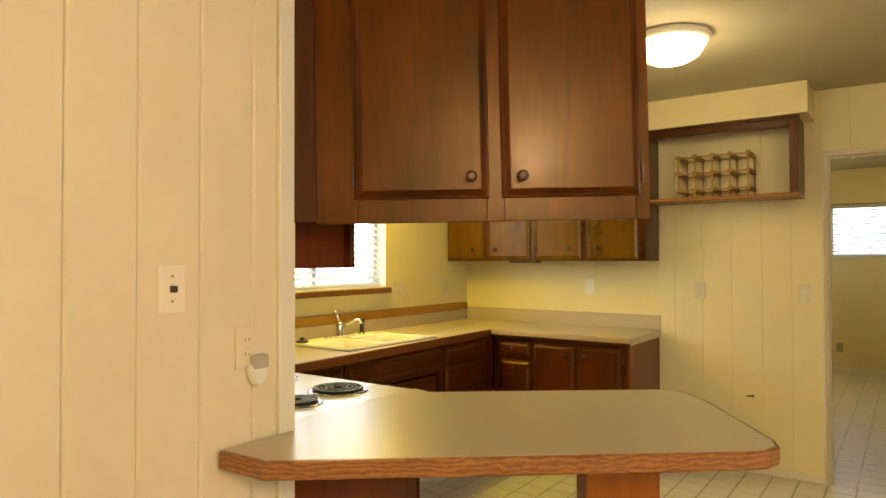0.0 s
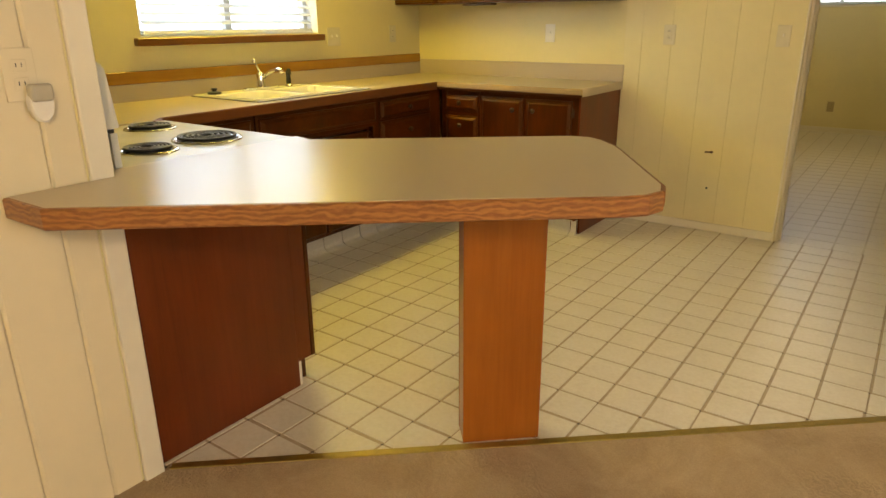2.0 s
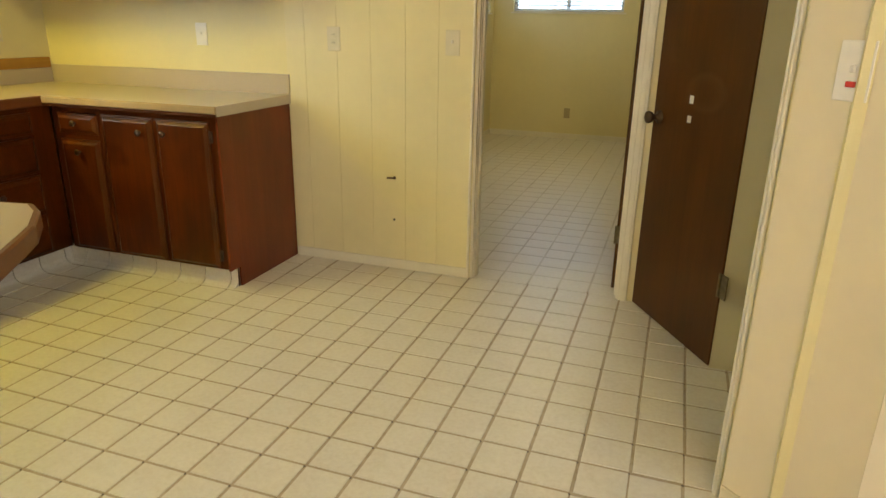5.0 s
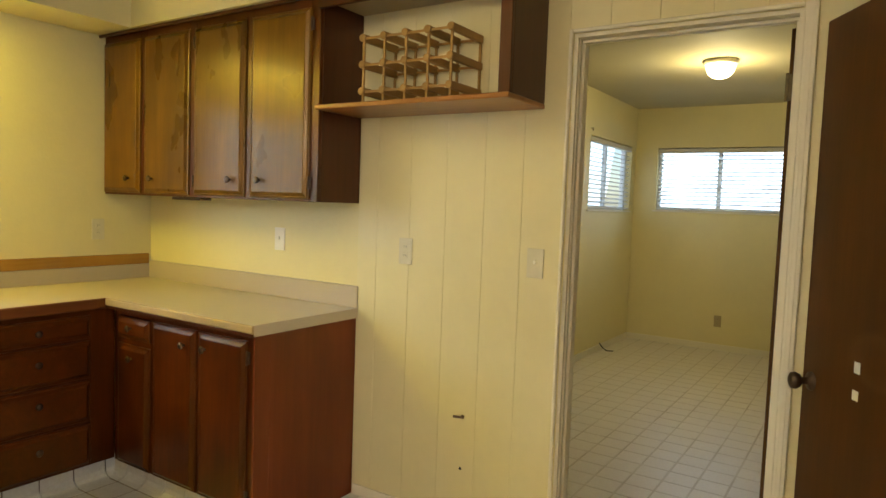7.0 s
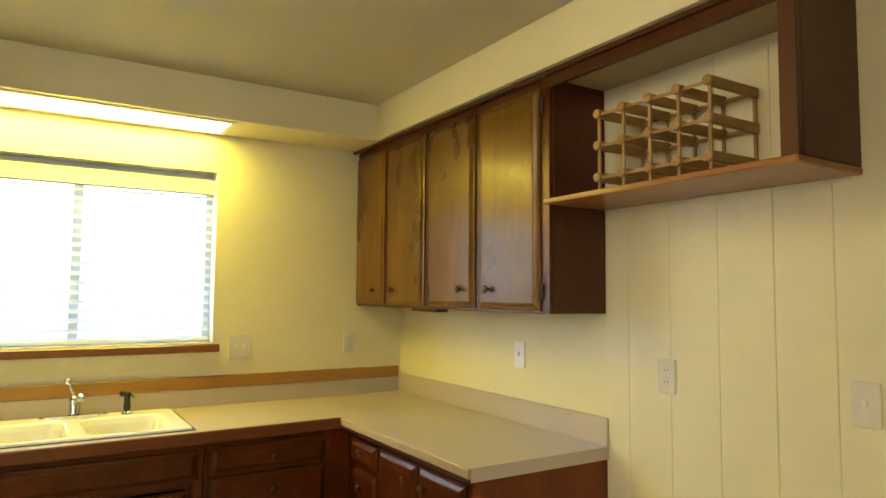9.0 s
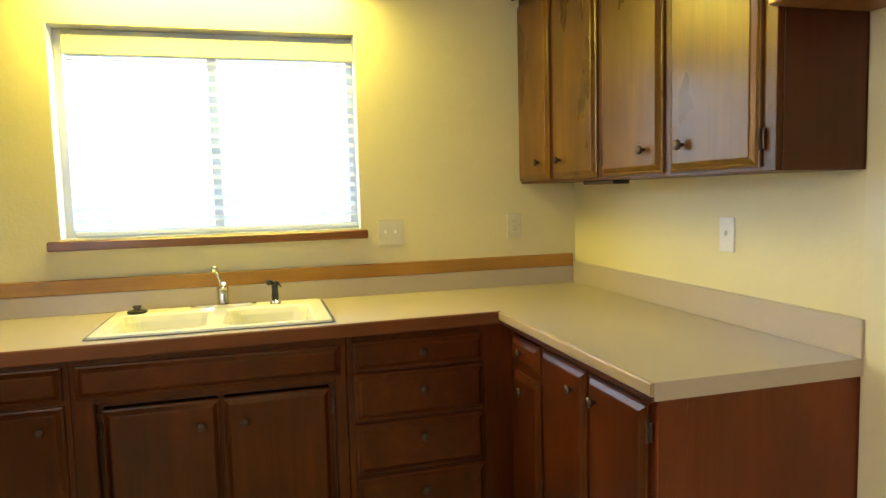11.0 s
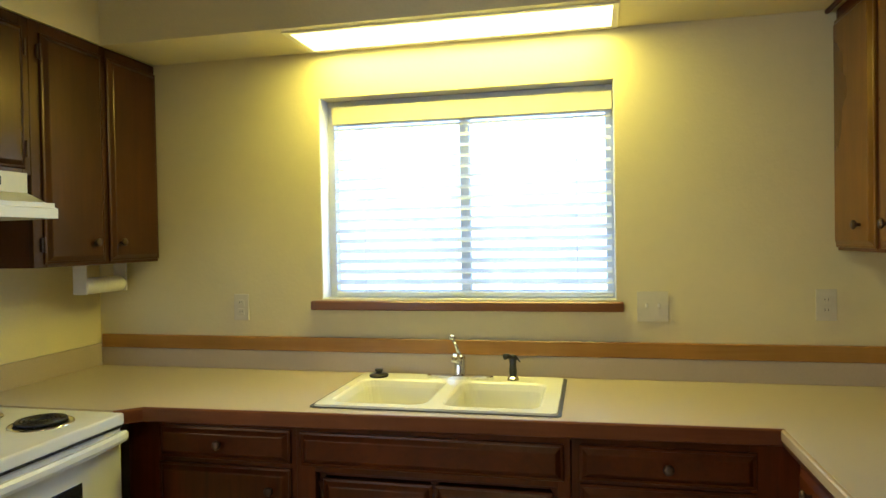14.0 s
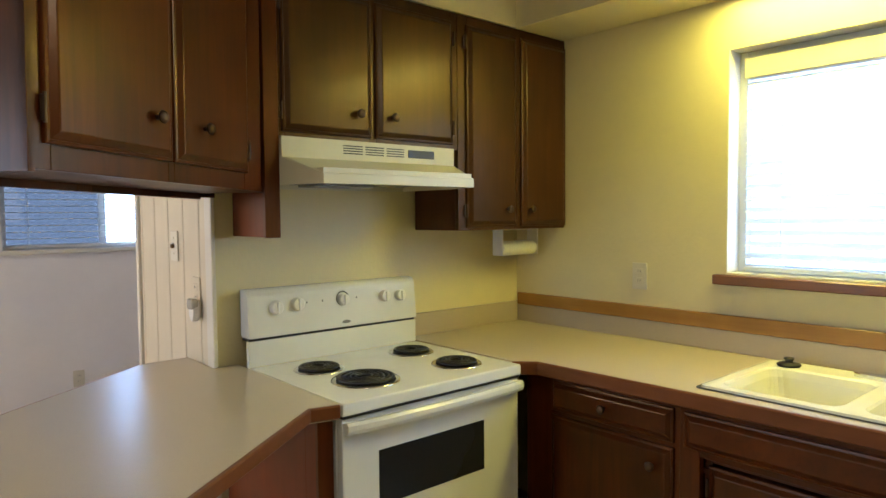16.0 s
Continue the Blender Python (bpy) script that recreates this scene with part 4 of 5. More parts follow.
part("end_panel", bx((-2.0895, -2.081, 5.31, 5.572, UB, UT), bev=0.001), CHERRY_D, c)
# unidentified flat dark item below the cabinet, built as a plain bracket
part("lamp_switch_box", bx((-3.18, -2.94, 5.33, 5.40, UB - 0.016, UB - 0.001), bev=0.003), BRONZE, label="small dark fixture under the wall cabinet", category="fixture")
# open shelf unit
s = thing("open_shelf_unit", (-1.6, 5.29, 1.81), "open cherry shelf unit with a paler oak shelf", "shelf unit")
part("shelf", bx((-2.080, -1.140, 5.255, 5.57, 1.813, 1.833), bev=0.004), SHELF, s, "paler oak shelf board")
part("side_panel", bx((-1.168, -1.143, 5.29, 5.57, 1.834, UT), bev=0.002), CHERRY_D, s)
part("stile", bx((-1.190, -1.142, 5.268, 5.289, 1.834, UT), bev=0.002), CHERRY_D, s)
part("rail", bx((-2.080, -1.191, 5.268, 5.289, 2.245, UT), bev=0.002), CHERRY_D, s)
part("rail", bx((-3.747, -1.133, 5.250, 5.2665, 2.288, UT + 0.003), bev=0.003), CHERRY_D, s, "dark crown strip")
# cream board coloured tan to imitate the shade inside the unit
part("top_board", bx((-2.080, -1.169, 5.291, 5.57, 2.285, UT - 0.001)), TPLATE, s, "cream top board, its shade put in as dull tan")
# wine rack
r = thing("wine_rack", (-1.65, 5.43, 1.834), "pale wooden wine rack, four by two cells, empty", "wine rack")
RZ, RP, RX = 1.888, 0.1105, -1.872
for i in range(5):
    x = RX + 0.1095 * i
    for k in range(3):
        z = RZ + RP * k
        bm = bmesh.new()
        fbox(bm, FX, x - 0.008, x + 0.008, 5.325, 5.562, z - 0.016, z + 0.016, 0.003)
        part("bar", bm, PALE, r)
        part("cap", lathe(bmesh.new(), [(0, 0), (0.015, 0), (0.017, 0.004), (0.014, 0.009), (0, 0.010)], aim((x, 5.3245, z), (0, -1, 0)), 12), PALE, r)
    for y in (5.333, 5.55):
        bm = bmesh.new()
        for k in range(2):
            fbox(bm, FX, x - 0.005, x + 0.005, y - 0.004, y + 0.004, RZ + 0.0165 + RP * k, RZ + RP - 0.0165 + RP * k)
        fbox(bm, FX, x - 0.005, x + 0.005, y - 0.004, y + 0.004, 1.8335, RZ - 0.0165)
        part("upright", bm, PALE, r)
for y in (5.333, 5.55):
    for k in range(3):
        bm = bmesh.new()
        for i in range(4):
            fbox(bm, FX, RX + 0.0085 + 0.1095 * i, RX + 0.101 + 0.1095 * i, y - 0.002, y + 0.002, RZ - 0.006 + RP * k, RZ + 0.004 + RP * k)
        part("rail", bm, PALE, r)

# ---- wall cabinets of the stove wall ----
FT = Frame((0, 2.437), (1, 0), (0, 1))
c = thing("wall_cabinet", (-2.6, 2.415, 1.735), "short cherry wall cabinet with two doors over the hood", "cabinet", "wall cabinets")
carcass(FT, -3.042, -2.222, 0.29, 1.737, UT, c)
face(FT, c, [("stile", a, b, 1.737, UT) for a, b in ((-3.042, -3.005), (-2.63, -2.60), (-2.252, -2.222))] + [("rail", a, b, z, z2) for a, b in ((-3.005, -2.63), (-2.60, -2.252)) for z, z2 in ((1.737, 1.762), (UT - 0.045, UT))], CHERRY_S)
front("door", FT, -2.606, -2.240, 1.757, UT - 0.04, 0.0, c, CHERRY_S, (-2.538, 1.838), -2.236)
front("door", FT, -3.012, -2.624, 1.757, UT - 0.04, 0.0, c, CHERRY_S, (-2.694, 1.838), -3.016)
c = thing("wall_cabinet", (-3.37, 2.415, 1.4), "tall cherry corner wall cabinet with two doors", "cabinet", "wall cabinets")
carcass(FT, -3.745, -3.044, 0.29, 1.402, UT, c)
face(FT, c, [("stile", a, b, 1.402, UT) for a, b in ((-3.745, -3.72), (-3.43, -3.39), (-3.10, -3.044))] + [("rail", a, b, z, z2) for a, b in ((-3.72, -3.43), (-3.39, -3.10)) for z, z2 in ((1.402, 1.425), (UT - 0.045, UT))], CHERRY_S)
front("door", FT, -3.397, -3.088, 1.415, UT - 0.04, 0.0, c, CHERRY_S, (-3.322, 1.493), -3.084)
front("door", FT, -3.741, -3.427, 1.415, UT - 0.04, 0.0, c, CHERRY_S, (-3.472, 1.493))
# side filler hanging beside the hood
c = thing("cabinet_end_panel", (-2.19, 2.27, 1.4), "cherry end panel hanging beside the range hood", "cabinet end panel")
part("board", bx((-2.220, -2.198, SY + 0.003, 2.436, 1.397, UT), bev=0.001), RED, c)
part("stile", bx((-2.221, -2.166, 2.4365, 2.456, 1.397, UT), bev=0.002), CHERRY, c)

# hanging cabinet over the peninsula, doors on both faces
PCB = 1.539
Q0 = Vector((-2.048, 2.163))
ANG = radians(36.0)
QU = Vector((math.cos(ANG), math.sin(ANG)))
QN = Vector((math.sin(ANG), -math.cos(ANG)))
PL, PD = 1.008, 0.305
FC = Frame(Q0, QU, QN)
HT = H - 0.023
c = thing("hanging_cabinet", (*Q0, PCB), "two-faced cherry cabinet hanging over the breakfast bar, worn finish", "cabinet", "wall cabinets")
bm = bmesh.new()
fbox(bm, FC, PL - 0.018, PL, -PD, -0.019, PCB + 0.004, HT, 0.001)
part("end_panel", bm, CHERRY, c)
bm = bmesh.new()
fbox(bm, FC, 0.0, PL - 0.018, -PD + 0.019, -0.019, PCB + 0.012, PCB + 0.03)
part("bottom_board", bm, CHERRY_D, c)
U0, UM0, UM1, UE = 0.115, 0.520, 0.558, 0.978
face(FC, c, [("stile", 0.0, U0 + 0.01, PCB - 0.008, HT), ("stile", UM0 - 0.008, UM1 + 0.008, PCB - 0.008, HT), ("stile", UE - 0.012, PL, PCB - 0.008, HT), ("rail", U0 + 0.01, UM0 - 0.008, PCB - 0.008, PCB + 0.068), ("rail", UM1 + 0.008, UE - 0.012, PCB - 0.008, PCB + 0.068), ("rail", U0 + 0.01, UM0 - 0.008, 2.30, HT), ("rail", UM1 + 0.008, UE - 0.012, 2.30, HT)], CHERRY)
front("door", FC, U0, UM0, PCB + 0.062, 2.31, 0.0, c, CHERRY, (UM0 - 0.055, PCB + 0.125), U0 - 0.004)
front("door", FC, UM1, UE, PCB + 0.062, 2.31, 0.0, c, CHERRY, (UM1 + 0.06, PCB + 0.125), UE + 0.004)
FC2 = Frame(Q0 + QU * PL - QN * PD, -QU, -QN)
PLB = 0.91
face(FC2, c, [("stile", 0.0, 0.055, PCB + 0.010, HT), ("stile", 0.430, 0.455, PCB + 0.010, HT), ("stile", 0.805, PLB, PCB + 0.010, HT), ("rail", 0.055, 0.430, PCB + 0.010, PCB + 0.08), ("rail", 0.455, 0.805, PCB + 0.010, PCB + 0.08), ("rail", 0.055, 0.430, 2.30, HT), ("rail", 0.455, 0.805, 2.30, HT)], CHERRY)
front("door", FC2, 0.035, 0.438, PCB + 0.062, 2.31, 0.0, c, CHERRY, (0.358, PCB + 0.163), 0.031)
front("door", FC2, 0.448, 0.815, PCB + 0.062, 2.31, 0.0, c, CHERRY, (0.560, PCB + 0.163), 0.819)
# narrow angled filler between the panelled wall and its front
FA = Frame((PX + 0.004, 2.122), Vector((-2.048, 2.163)) - Vector((PX + 0.004, 2.122)), (0.5, -0.86))
bm = bmesh.new()
fbox(bm, FA, 0.0, 0.078, -0.018, 0.0, PCB, HT, 0.001)
part("filler", bm, CHERRY_D, c)
c.rotation_mode = "QUATERNION"
c.rotation_quaternion = Matrix.Rotation(radians(1.0), 3, Vector((QN.x, QN.y, 0))).to_quaternion()


# ---- range and hood ----
r = thing("electric_range", (-2.567, 2.5, 0), "white freestanding electric range with four black coil burners", "range")
RX0, RX1, RYB, RYF = -2.988, -2.208, 2.13, 2.83
part("body", bx((RX0 + 0.004, RX1 - 0.004, RYB, RYF - 0.03, 0.06, 0.868), bev=0.004), ENAMEL, r)
bm = bx((RX0, RX1, 2.208, RYF + 0.012, 0.872, 0.912), bev=0.008, seg=3)
part("cooktop", bm, ENAMEL, r)
bm = bmesh.new()
prism(bm, [(RX0, 2.210), (RX0, 2.19), (RX1, 2.19), (RX1, 2.210)], 0.9125, 1.008)
part("riser", bm, ENAMEL, r)
part("gap_strip", bx((RX0 + 0.003, RX1 - 0.003, 2.15, 2.204, 1.0085, 1.019)), BLACK, r, "black gap strip")
bm = bmesh.new()
prof = [(2.143, 1.0195), (2.220, 1.0195), (2.205, 1.176), (2.195, 1.192), (2.177, 1.198), (2.143, 1.198)]
a = [bm.verts.new((RX0, y, z)) for y, z in prof]
b = [bm.verts.new((RX1, y, z)) for y, z in prof]
for i in range(6):
    bm.faces.new((a[i], a[(i + 1) % 6], b[(i + 1) % 6], b[i]))
bm.faces.new(a[::-1]), bm.faces.new(b)
bmesh.ops.bevel(bm, geom=list(bm.edges), offset=0.003, segments=2, affect="EDGES")
panel = part("control_panel", bm, ENAMEL, r)
ND = Vector((0, 0.996, 0.089))
for x, z, q in ((-2.318, 1.126, 0.027), (-2.407, 1.131, 0.027), (-2.612, 1.131, 0.025), (-2.818, 1.128, 0.025), (-2.900, 1.124, 0.025)):
    y = 2.220 - (z - 1.0195) * 0.093 + 0.0005
    bm = lathe(bmesh.new(), [(q, 0), (q, 0.004), (q * 0.92, 0.018), (q * 0.8, 0.022), (0, 0.022)], aim((x, y, z), ND), 24)
    k = part("control_knob", bm, WPLATE, panel, smooth=False)
    bm = bx((x - 0.004, x + 0.004, y + 0.019, y + 0.028, z - q * 0.85, z + q * 0.85), bev=0.002)
    part("grip", bm, WPLATE, k)
bm = torus(bmesh.new(), (0, 0, 0), 0.028, 0.0022, 28, 6)
bm.transform(aim((-2.612, 2.220 - 0.1165 * 0.093 + 0.002, 1.136), ND))
part("dial_ring", bm, DARKPAINT, panel, "dark ring round the oven dial")
lab = lathe(bmesh.new(), [(0, 0), (0.02, 0), (0.019, 0.002), (0, 0.002)], aim((-2.625, 2.2185, 1.040), ND) @ Matrix.Diagonal((1.0, 0.35, 1.0, 1.0)), 20)
part("badge", lab, GREY, panel, "small oval badge")
bm = bmesh.new()
for x in (-2.45, -2.435, -2.68, -2.52):
    fbox(bm, FX, x - 0.0015, x + 0.0015, 2.2080, 2.2125, 1.130, 1.137)
part("markings", bm, GREY, panel, "small grey markings")
for x, y, R in ((-2.390, 2.398, 0.072), (-2.428, 2.642, 0.098), (-2.822, 2.390, 0.072), (-2.818, 2.670, 0.075)):
    bm = lathe(bmesh.new(), [(R + 0.020, 0.9125), (R + 0.018, 0.9165), (R + 0.010, 0.9165), (R + 0.002, 0.9135), (R + 0.001, 0.9128)], Matrix.Translation((x, y, 0)), 40)
    bnr = part("burner", bm, CHROME, r, "chrome drip bowl with a black coil", smooth=True)
    part("bowl", lathe(bmesh.new(), [(R + 0.003, 0.9146), (R - 0.01, 0.9132), (0, 0.9130)], Matrix.Translation((x, y, 0)), 32), COIL, bnr, "blackened drip bowl")
    bm = bmesh.new()
    pts = []
    turns = 4.2
    for i in range(int(turns * 28)):
        f = i / (turns * 28)
        rr = 0.018 + (R - 0.022) * f
        ang = 2 * math.pi * turns * f
        pts.append((x + rr * math.cos(ang), y + rr * math.sin(ang), 0.9235))
    tube(bm, pts, 0.0052, 6)
    torus(bm, (x, y, 0.9235), R - 0.004, 0.0056, 40, 6)
    part("coil", bm, COIL, bnr, smooth=True)
    bm = bmesh.new()
    for a in (30, 150, 270):
        u = Vector((math.cos(radians(a)), math.sin(radians(a)), 0))
        tube(bm, [Vector((x, y, 0.9165)) + u * 0.01, Vector((x, y, 0.9165)) + u * (R + 0.004)], 0.0018, 5)
    part("support", bm, CHROME, bnr)
# oven door
bm = bmesh.new()
DW0, DW1, DZ0, DZ1 = -2.80, -2.350, 0.565, 0.735
fbox(bm, FX, RX0 + 0.006, RX1 - 0.006, RYF - 0.03, RYF, 0.325, 0.862, 0.006, 2)
d = part("oven_door", bm, ENAMEL, r)
bm = bx((DW0 - 0.004, DW1 + 0.004, RYF - 0.006, RYF + 0.002, DZ0 - 0.004, DZ1 + 0.004), bev=0.0015)
part("oven_window", bm, DGLASS, d, "dark oven window")
bm = bmesh.new()
pts = [(RX0 + 0.008 + (RX1 - RX0 - 0.016) * i / 12, RYF + 0.022 + 0.020 * math.sin(math.pi * i / 12) ** 0.7, 0.838) for i in range(13)]
A = []
for x, y, z in pts:
    A.append([bm.verts.new((x, y + dy, z + dz)) for dy, dz in ((-0.012, -0.016), (0.004, -0.018), (0.010, -0.006), (0.010, 0.010), (0.002, 0.018), (-0.012, 0.016))])
for p, q in zip(A, A[1:]):
    for i in range(6):
        bm.faces.new((p[i], p[(i + 1) % 6], q[(i + 1) % 6], q[i]))
bm.faces.new(A[0][::-1]), bm.faces.new(A[-1])
for x in (RX0 + 0.009, RX1 - 0.039):
    fbox(bm, FX, x, x + 0.03, RYF - 0.001, RYF + 0.020, 0.824, 0.852, 0.003)
part("door_handle", bm, ENAMEL, d, "white bowed door handle", smooth=False)
part("vent_slot", bx(*[(RX0 + 0.1 + 0.075 * i, RX0 + 0.155 + 0.075 * i, RYF - 0.02, RYF + 0.0135, 0.8665, 0.8705) for i in range(8)]), BLACK, r, "dark vent slots")
# solid black strip in place of the shaded gap below the cooktop
part("door_gap", bx((RX0 + 0.006, RX1 - 0.006, RYF - 0.02, RYF + 0.006, 0.8635, 0.8712)), BLACK, r, "black strip painting the shaded gap over the oven door")
part("drawer", bx((RX0 + 0.006, RX1 - 0.006, RYF - 0.03, RYF - 0.002, 0.062, 0.312), bev=0.006), ENAMEL, r)
bm = bx((RX0 + 0.09, RX1 - 0.09, RYF - 0.0015, RYF + 0.010, 0.262, 0.285), bev=0.005, seg=2)
part("drawer_handle", bm, ENAMEL, r)
for x in (RX0 + 0.05, RX1 - 0.05):
    for y in (2.2, 2.74):
        part("foot", lathe(bmesh.new(), [(0, 0), (0.02, 0), (0.02, 0.012), (0.01, 0.014), (0.01, 0.0605)], Matrix.Translation((x, y, 0)), 10), BLACK, r)

h = thing("range_hood", (-2.59, 2.4, 1.57), "almond-white range hood with vents and a dark switch panel", "range hood")
HX0, HX1 = -2.992, -2.222
bm = bmesh.new()
up = [(HX0, 2.125), (HX1, 2.125), (HX1, 2.470), (HX0, 2.470)]
prism(bm, up, 1.668, 1.738)
top = [(HX0, 2.125), (HX1, 2.125), (HX1, 2.472), (HX0, 2.472)]
low = [(HX0, 2.125), (HX1, 2.125), (HX1, 2.455), (HX1 - 0.055, 2.645), (HX0 + 0.055, 2.645), (HX0, 2.455)]
mid = [(HX0, 2.125), (HX1, 2.125), (HX1, 2.460), (HX1 - 0.010, 2.480), (HX0 + 0.010, 2.480), (HX0, 2.460)]
rings = [[bm.verts.new((x, y, z)) for x, y in ring] for ring, z in ((mid, 1.667), (low, 1.606), (low, 1.574))]
inner = [bm.verts.new((x * 0.985 - 0.0387, y - (0.008 if y > 2.2 else -0.008), 1.574)) for x, y in low]
deep = [bm.verts.new((v.co.x, v.co.y, 1.625)) for v in inner]
for A, B in zip(rings + [inner], (rings[1:] + [inner, deep])):
    for i in range(6):
        bm.faces.new((A[i], A[(i + 1) % 6], B[(i + 1) % 6], B[i]))
bm.faces.new(rings[0]), bm.faces.new(deep[::-1])
part("shell", bm, ALMOND, h)
for x0 in (-2.545, -2.64, -2.735):
    part("vent", bx(*[(x0, x0 + 0.082, 2.4690, 2.4715, 1.690 + 0.009 * i, 1.694 + 0.009 * i) for i in range(4)]), BLACK, h, "dark louvred vent")
part("switch_panel", bx((-2.885, -2.755, 2.4690, 2.4725, 1.690, 1.720), bev=0.001), BLACK, h, "dark switch panel")
part("filter", bx((-2.93, -2.28, 2.16, 2.42, 1.59, 1.598)), GREY, h, "grey mesh grease filter")
part("light_cover", bx((-2.52, -2.28, 2.47, 2.58, 1.566, 1.580), bev=0.002), GREY, h)

# ---- sink, faucet ----
s = thing("kitchen_sink", ((SX0 + SX1) / 2, (SY0 + SY1) / 2, CT), "white double-bowl drop-in sink with a dark joint round its rim", "sink")
cx, cy = (SX0 + SX1) / 2, (SY0 + SY1) / 2
bm = bmesh.new()
ZR = CT + 0.010
outer = [bm.verts.new((x, y, ZR)) for x, y in rrect(cx, cy, 0.272, 0.412, 0.018)]
skirt = [bm.verts.new((x, y, CT + 0.002)) for x, y in rrect(cx, cy, 0.275, 0.415, 0.02)]
n = len(outer)
loops = [[bm.edges.new((outer[i], outer[(i + 1) % n])) for i in range(n)]]
for i in range(n):
    bm.faces.new((outer[i], outer[(i + 1) % n], skirt[(i + 1) % n], skirt[i]))
edges = list(loops[0])
for by, hy in ((cy - 0.202, 0.175), (cy + 0.190, 0.168)):
    rings = []
    for d, z, r_ in ((0.0, ZR, 0.055), (0.008, ZR - 0.006, 0.052), (0.016, ZR - 0.03, 0.05), (0.030, ZR - 0.13, 0.055), (0.060, ZR - 0.155, 0.05), (0.10, ZR - 0.16, 0.04)):
        rings.append([bm.verts.new((x, y, z)) for x, y in rrect(cx + 0.035, by, 0.195 - d, hy - d, r_)])
    m_ = len(rings[0])
    edges += [bm.edges.new((rings[0][i], rings[0][(i + 1) % m_])) for i in range(m_)]
    for A, B in zip(rings, rings[1:]):
        for i in range(m_):
            bm.faces.new((A[i], A[(i + 1) % m_], B[(i + 1) % m_], B[i]))
    bm.faces.new(rings[-1])
bmesh.ops.triangle_fill(bm, edges=edges, use_beauty=True, use_dissolve=False)
part("basin", bm, SINKW, s)
bm = bmesh.new()
o = rrect(cx, cy, 0.284, 0.426, 0.02)
i_ = rrect(cx, cy, 0.2705, 0.4105, 0.018)
A, B, C = [bm.verts.new((x, y, CT + 0.0015)) for x, y in o], [bm.verts.new((x, y, CT + 0.0035)) for x, y in o], [bm.verts.new((x, y, CT + 0.0035)) for x, y in i_]
for i in range(len(o)):
    j = (i + 1) % len(o)
    bm.faces.new((A[i], A[j], B[j], B[i])), bm.faces.new((B[i], B[j], C[j], C[i]))
part("sealant", bm, DARKPAINT, s, "dark sealant joint")
for by in (cy - 0.202, cy + 0.190):
    part("drain", lathe(bmesh.new(), [(0.04, ZR - 0.1585), (0.036, ZR - 0.156), (0.02, ZR - 0.1575), (0, ZR - 0.1575)], Matrix.Translation((cx + 0.035, by, 0)), 20), CHROME, s, "chrome drain")
f = thing("faucet", (-3.625, 3.88, ZR), "chrome single-lever kitchen faucet", "faucet")
fx, fy = -3.622, 3.88
lens = [(fx + 0.032 * math.sin(radians(a)) * (0.75 if math.sin(radians(a)) < 0 else 1.0), fy + 0.135 * math.cos(radians(a))) for a in range(0, 360, 12)]
part("base_plate", prism(bmesh.new(), lens, ZR + 0.0005, ZR + 0.014, 0.005), CHROME, f)
part("body", lathe(bmesh.new(), [(0.027, ZR + 0.0145), (0.024, ZR + 0.022), (0.023, ZR + 0.078), (0.021, ZR + 0.088), (0.012, ZR + 0.096), (0, ZR + 0.098)], Matrix.Translation((fx, fy, 0)), 20), CHROME, f, smooth=True)
bm = tube(bmesh.new(), [(fx + 0.012, fy + 0.002, ZR + 0.060), (fx + 0.05, fy + 0.005, ZR + 0.086), (fx + 0.11, fy + 0.009, ZR + 0.110), (fx + 0.150, fy + 0.012, ZR + 0.117), (fx + 0.168, fy + 0.013, ZR + 0.108), (fx + 0.172, fy + 0.013, ZR + 0.094)], [0.012, 0.0105, 0.010, 0.011, 0.013, 0.013], 12)
part("spout", bm, CHROME, f, smooth=True)
bm = tube(bmesh.new(), [(fx, fy, ZR + 0.092), (fx - 0.004, fy - 0.014, ZR + 0.125), (fx - 0.006, fy - 0.028, ZR + 0.152)], [0.008, 0.006, 0.006], 10)
lathe(bm, [(0, -0.013), (0.010, -0.009), (0.014, 0), (0.010, 0.009), (0, 0.013)], Matrix.Translation((fx - 0.007, fy - 0.031, ZR + 0.162)), 14)
part("lever", bm, CHROME, f, smooth=True)
q = thing("side_sprayer", (-3.622, 4.09, ZR), "black pull-out side sprayer on a chrome base", "sink sprayer")
sx, sy = -3.622, 4.092
part("base", lathe(bmesh.new(), [(0.024, ZR + 0.0005), (0.022, ZR + 0.008), (0.015, ZR + 0.014), (0, ZR + 0.014)], Matrix.Translation((sx, sy, 0)), 18), CHROME, q, "chrome base ring")
bm = lathe(bmesh.new(), [(0.013, ZR + 0.0145), (0.016, ZR + 0.03), (0.013, ZR + 0.06), (0.015, ZR + 0.085), (0.010, ZR + 0.098), (0, ZR + 0.10)], Matrix.Translation((sx, sy, 0)), 16)
tube(bm, [(sx, sy, ZR + 0.085), (sx + 0.025, sy - 0.018, ZR + 0.098), (sx + 0.036, sy - 0.026, ZR + 0.096)], [0.010, 0.009, 0.013], 10)
part("handle", bm, BLACK, q, smooth=True)
bm = tube(bmesh.new(), [(sx, sy + 0.008, ZR + 0.095), (sx - 0.004, sy + 0.028, ZR + 0.070)], [0.005, 0.003], 8)
part("trigger", bm, BLACK, q)
q = thing("sink_stopper", (-3.61, 3.545, ZR), "black rubber sink stopper lying on the rim", "sink stopper")
part("disc", lathe(bmesh.new(), [(0, 0.0005), (0.036, 0.0005), (0.040, 0.006), (0.036, 0.011), (0.020, 0.014), (0, 0.014)], Matrix.Translation((-3.61, 3.545, ZR)), 28), BLACK, q, smooth=True)
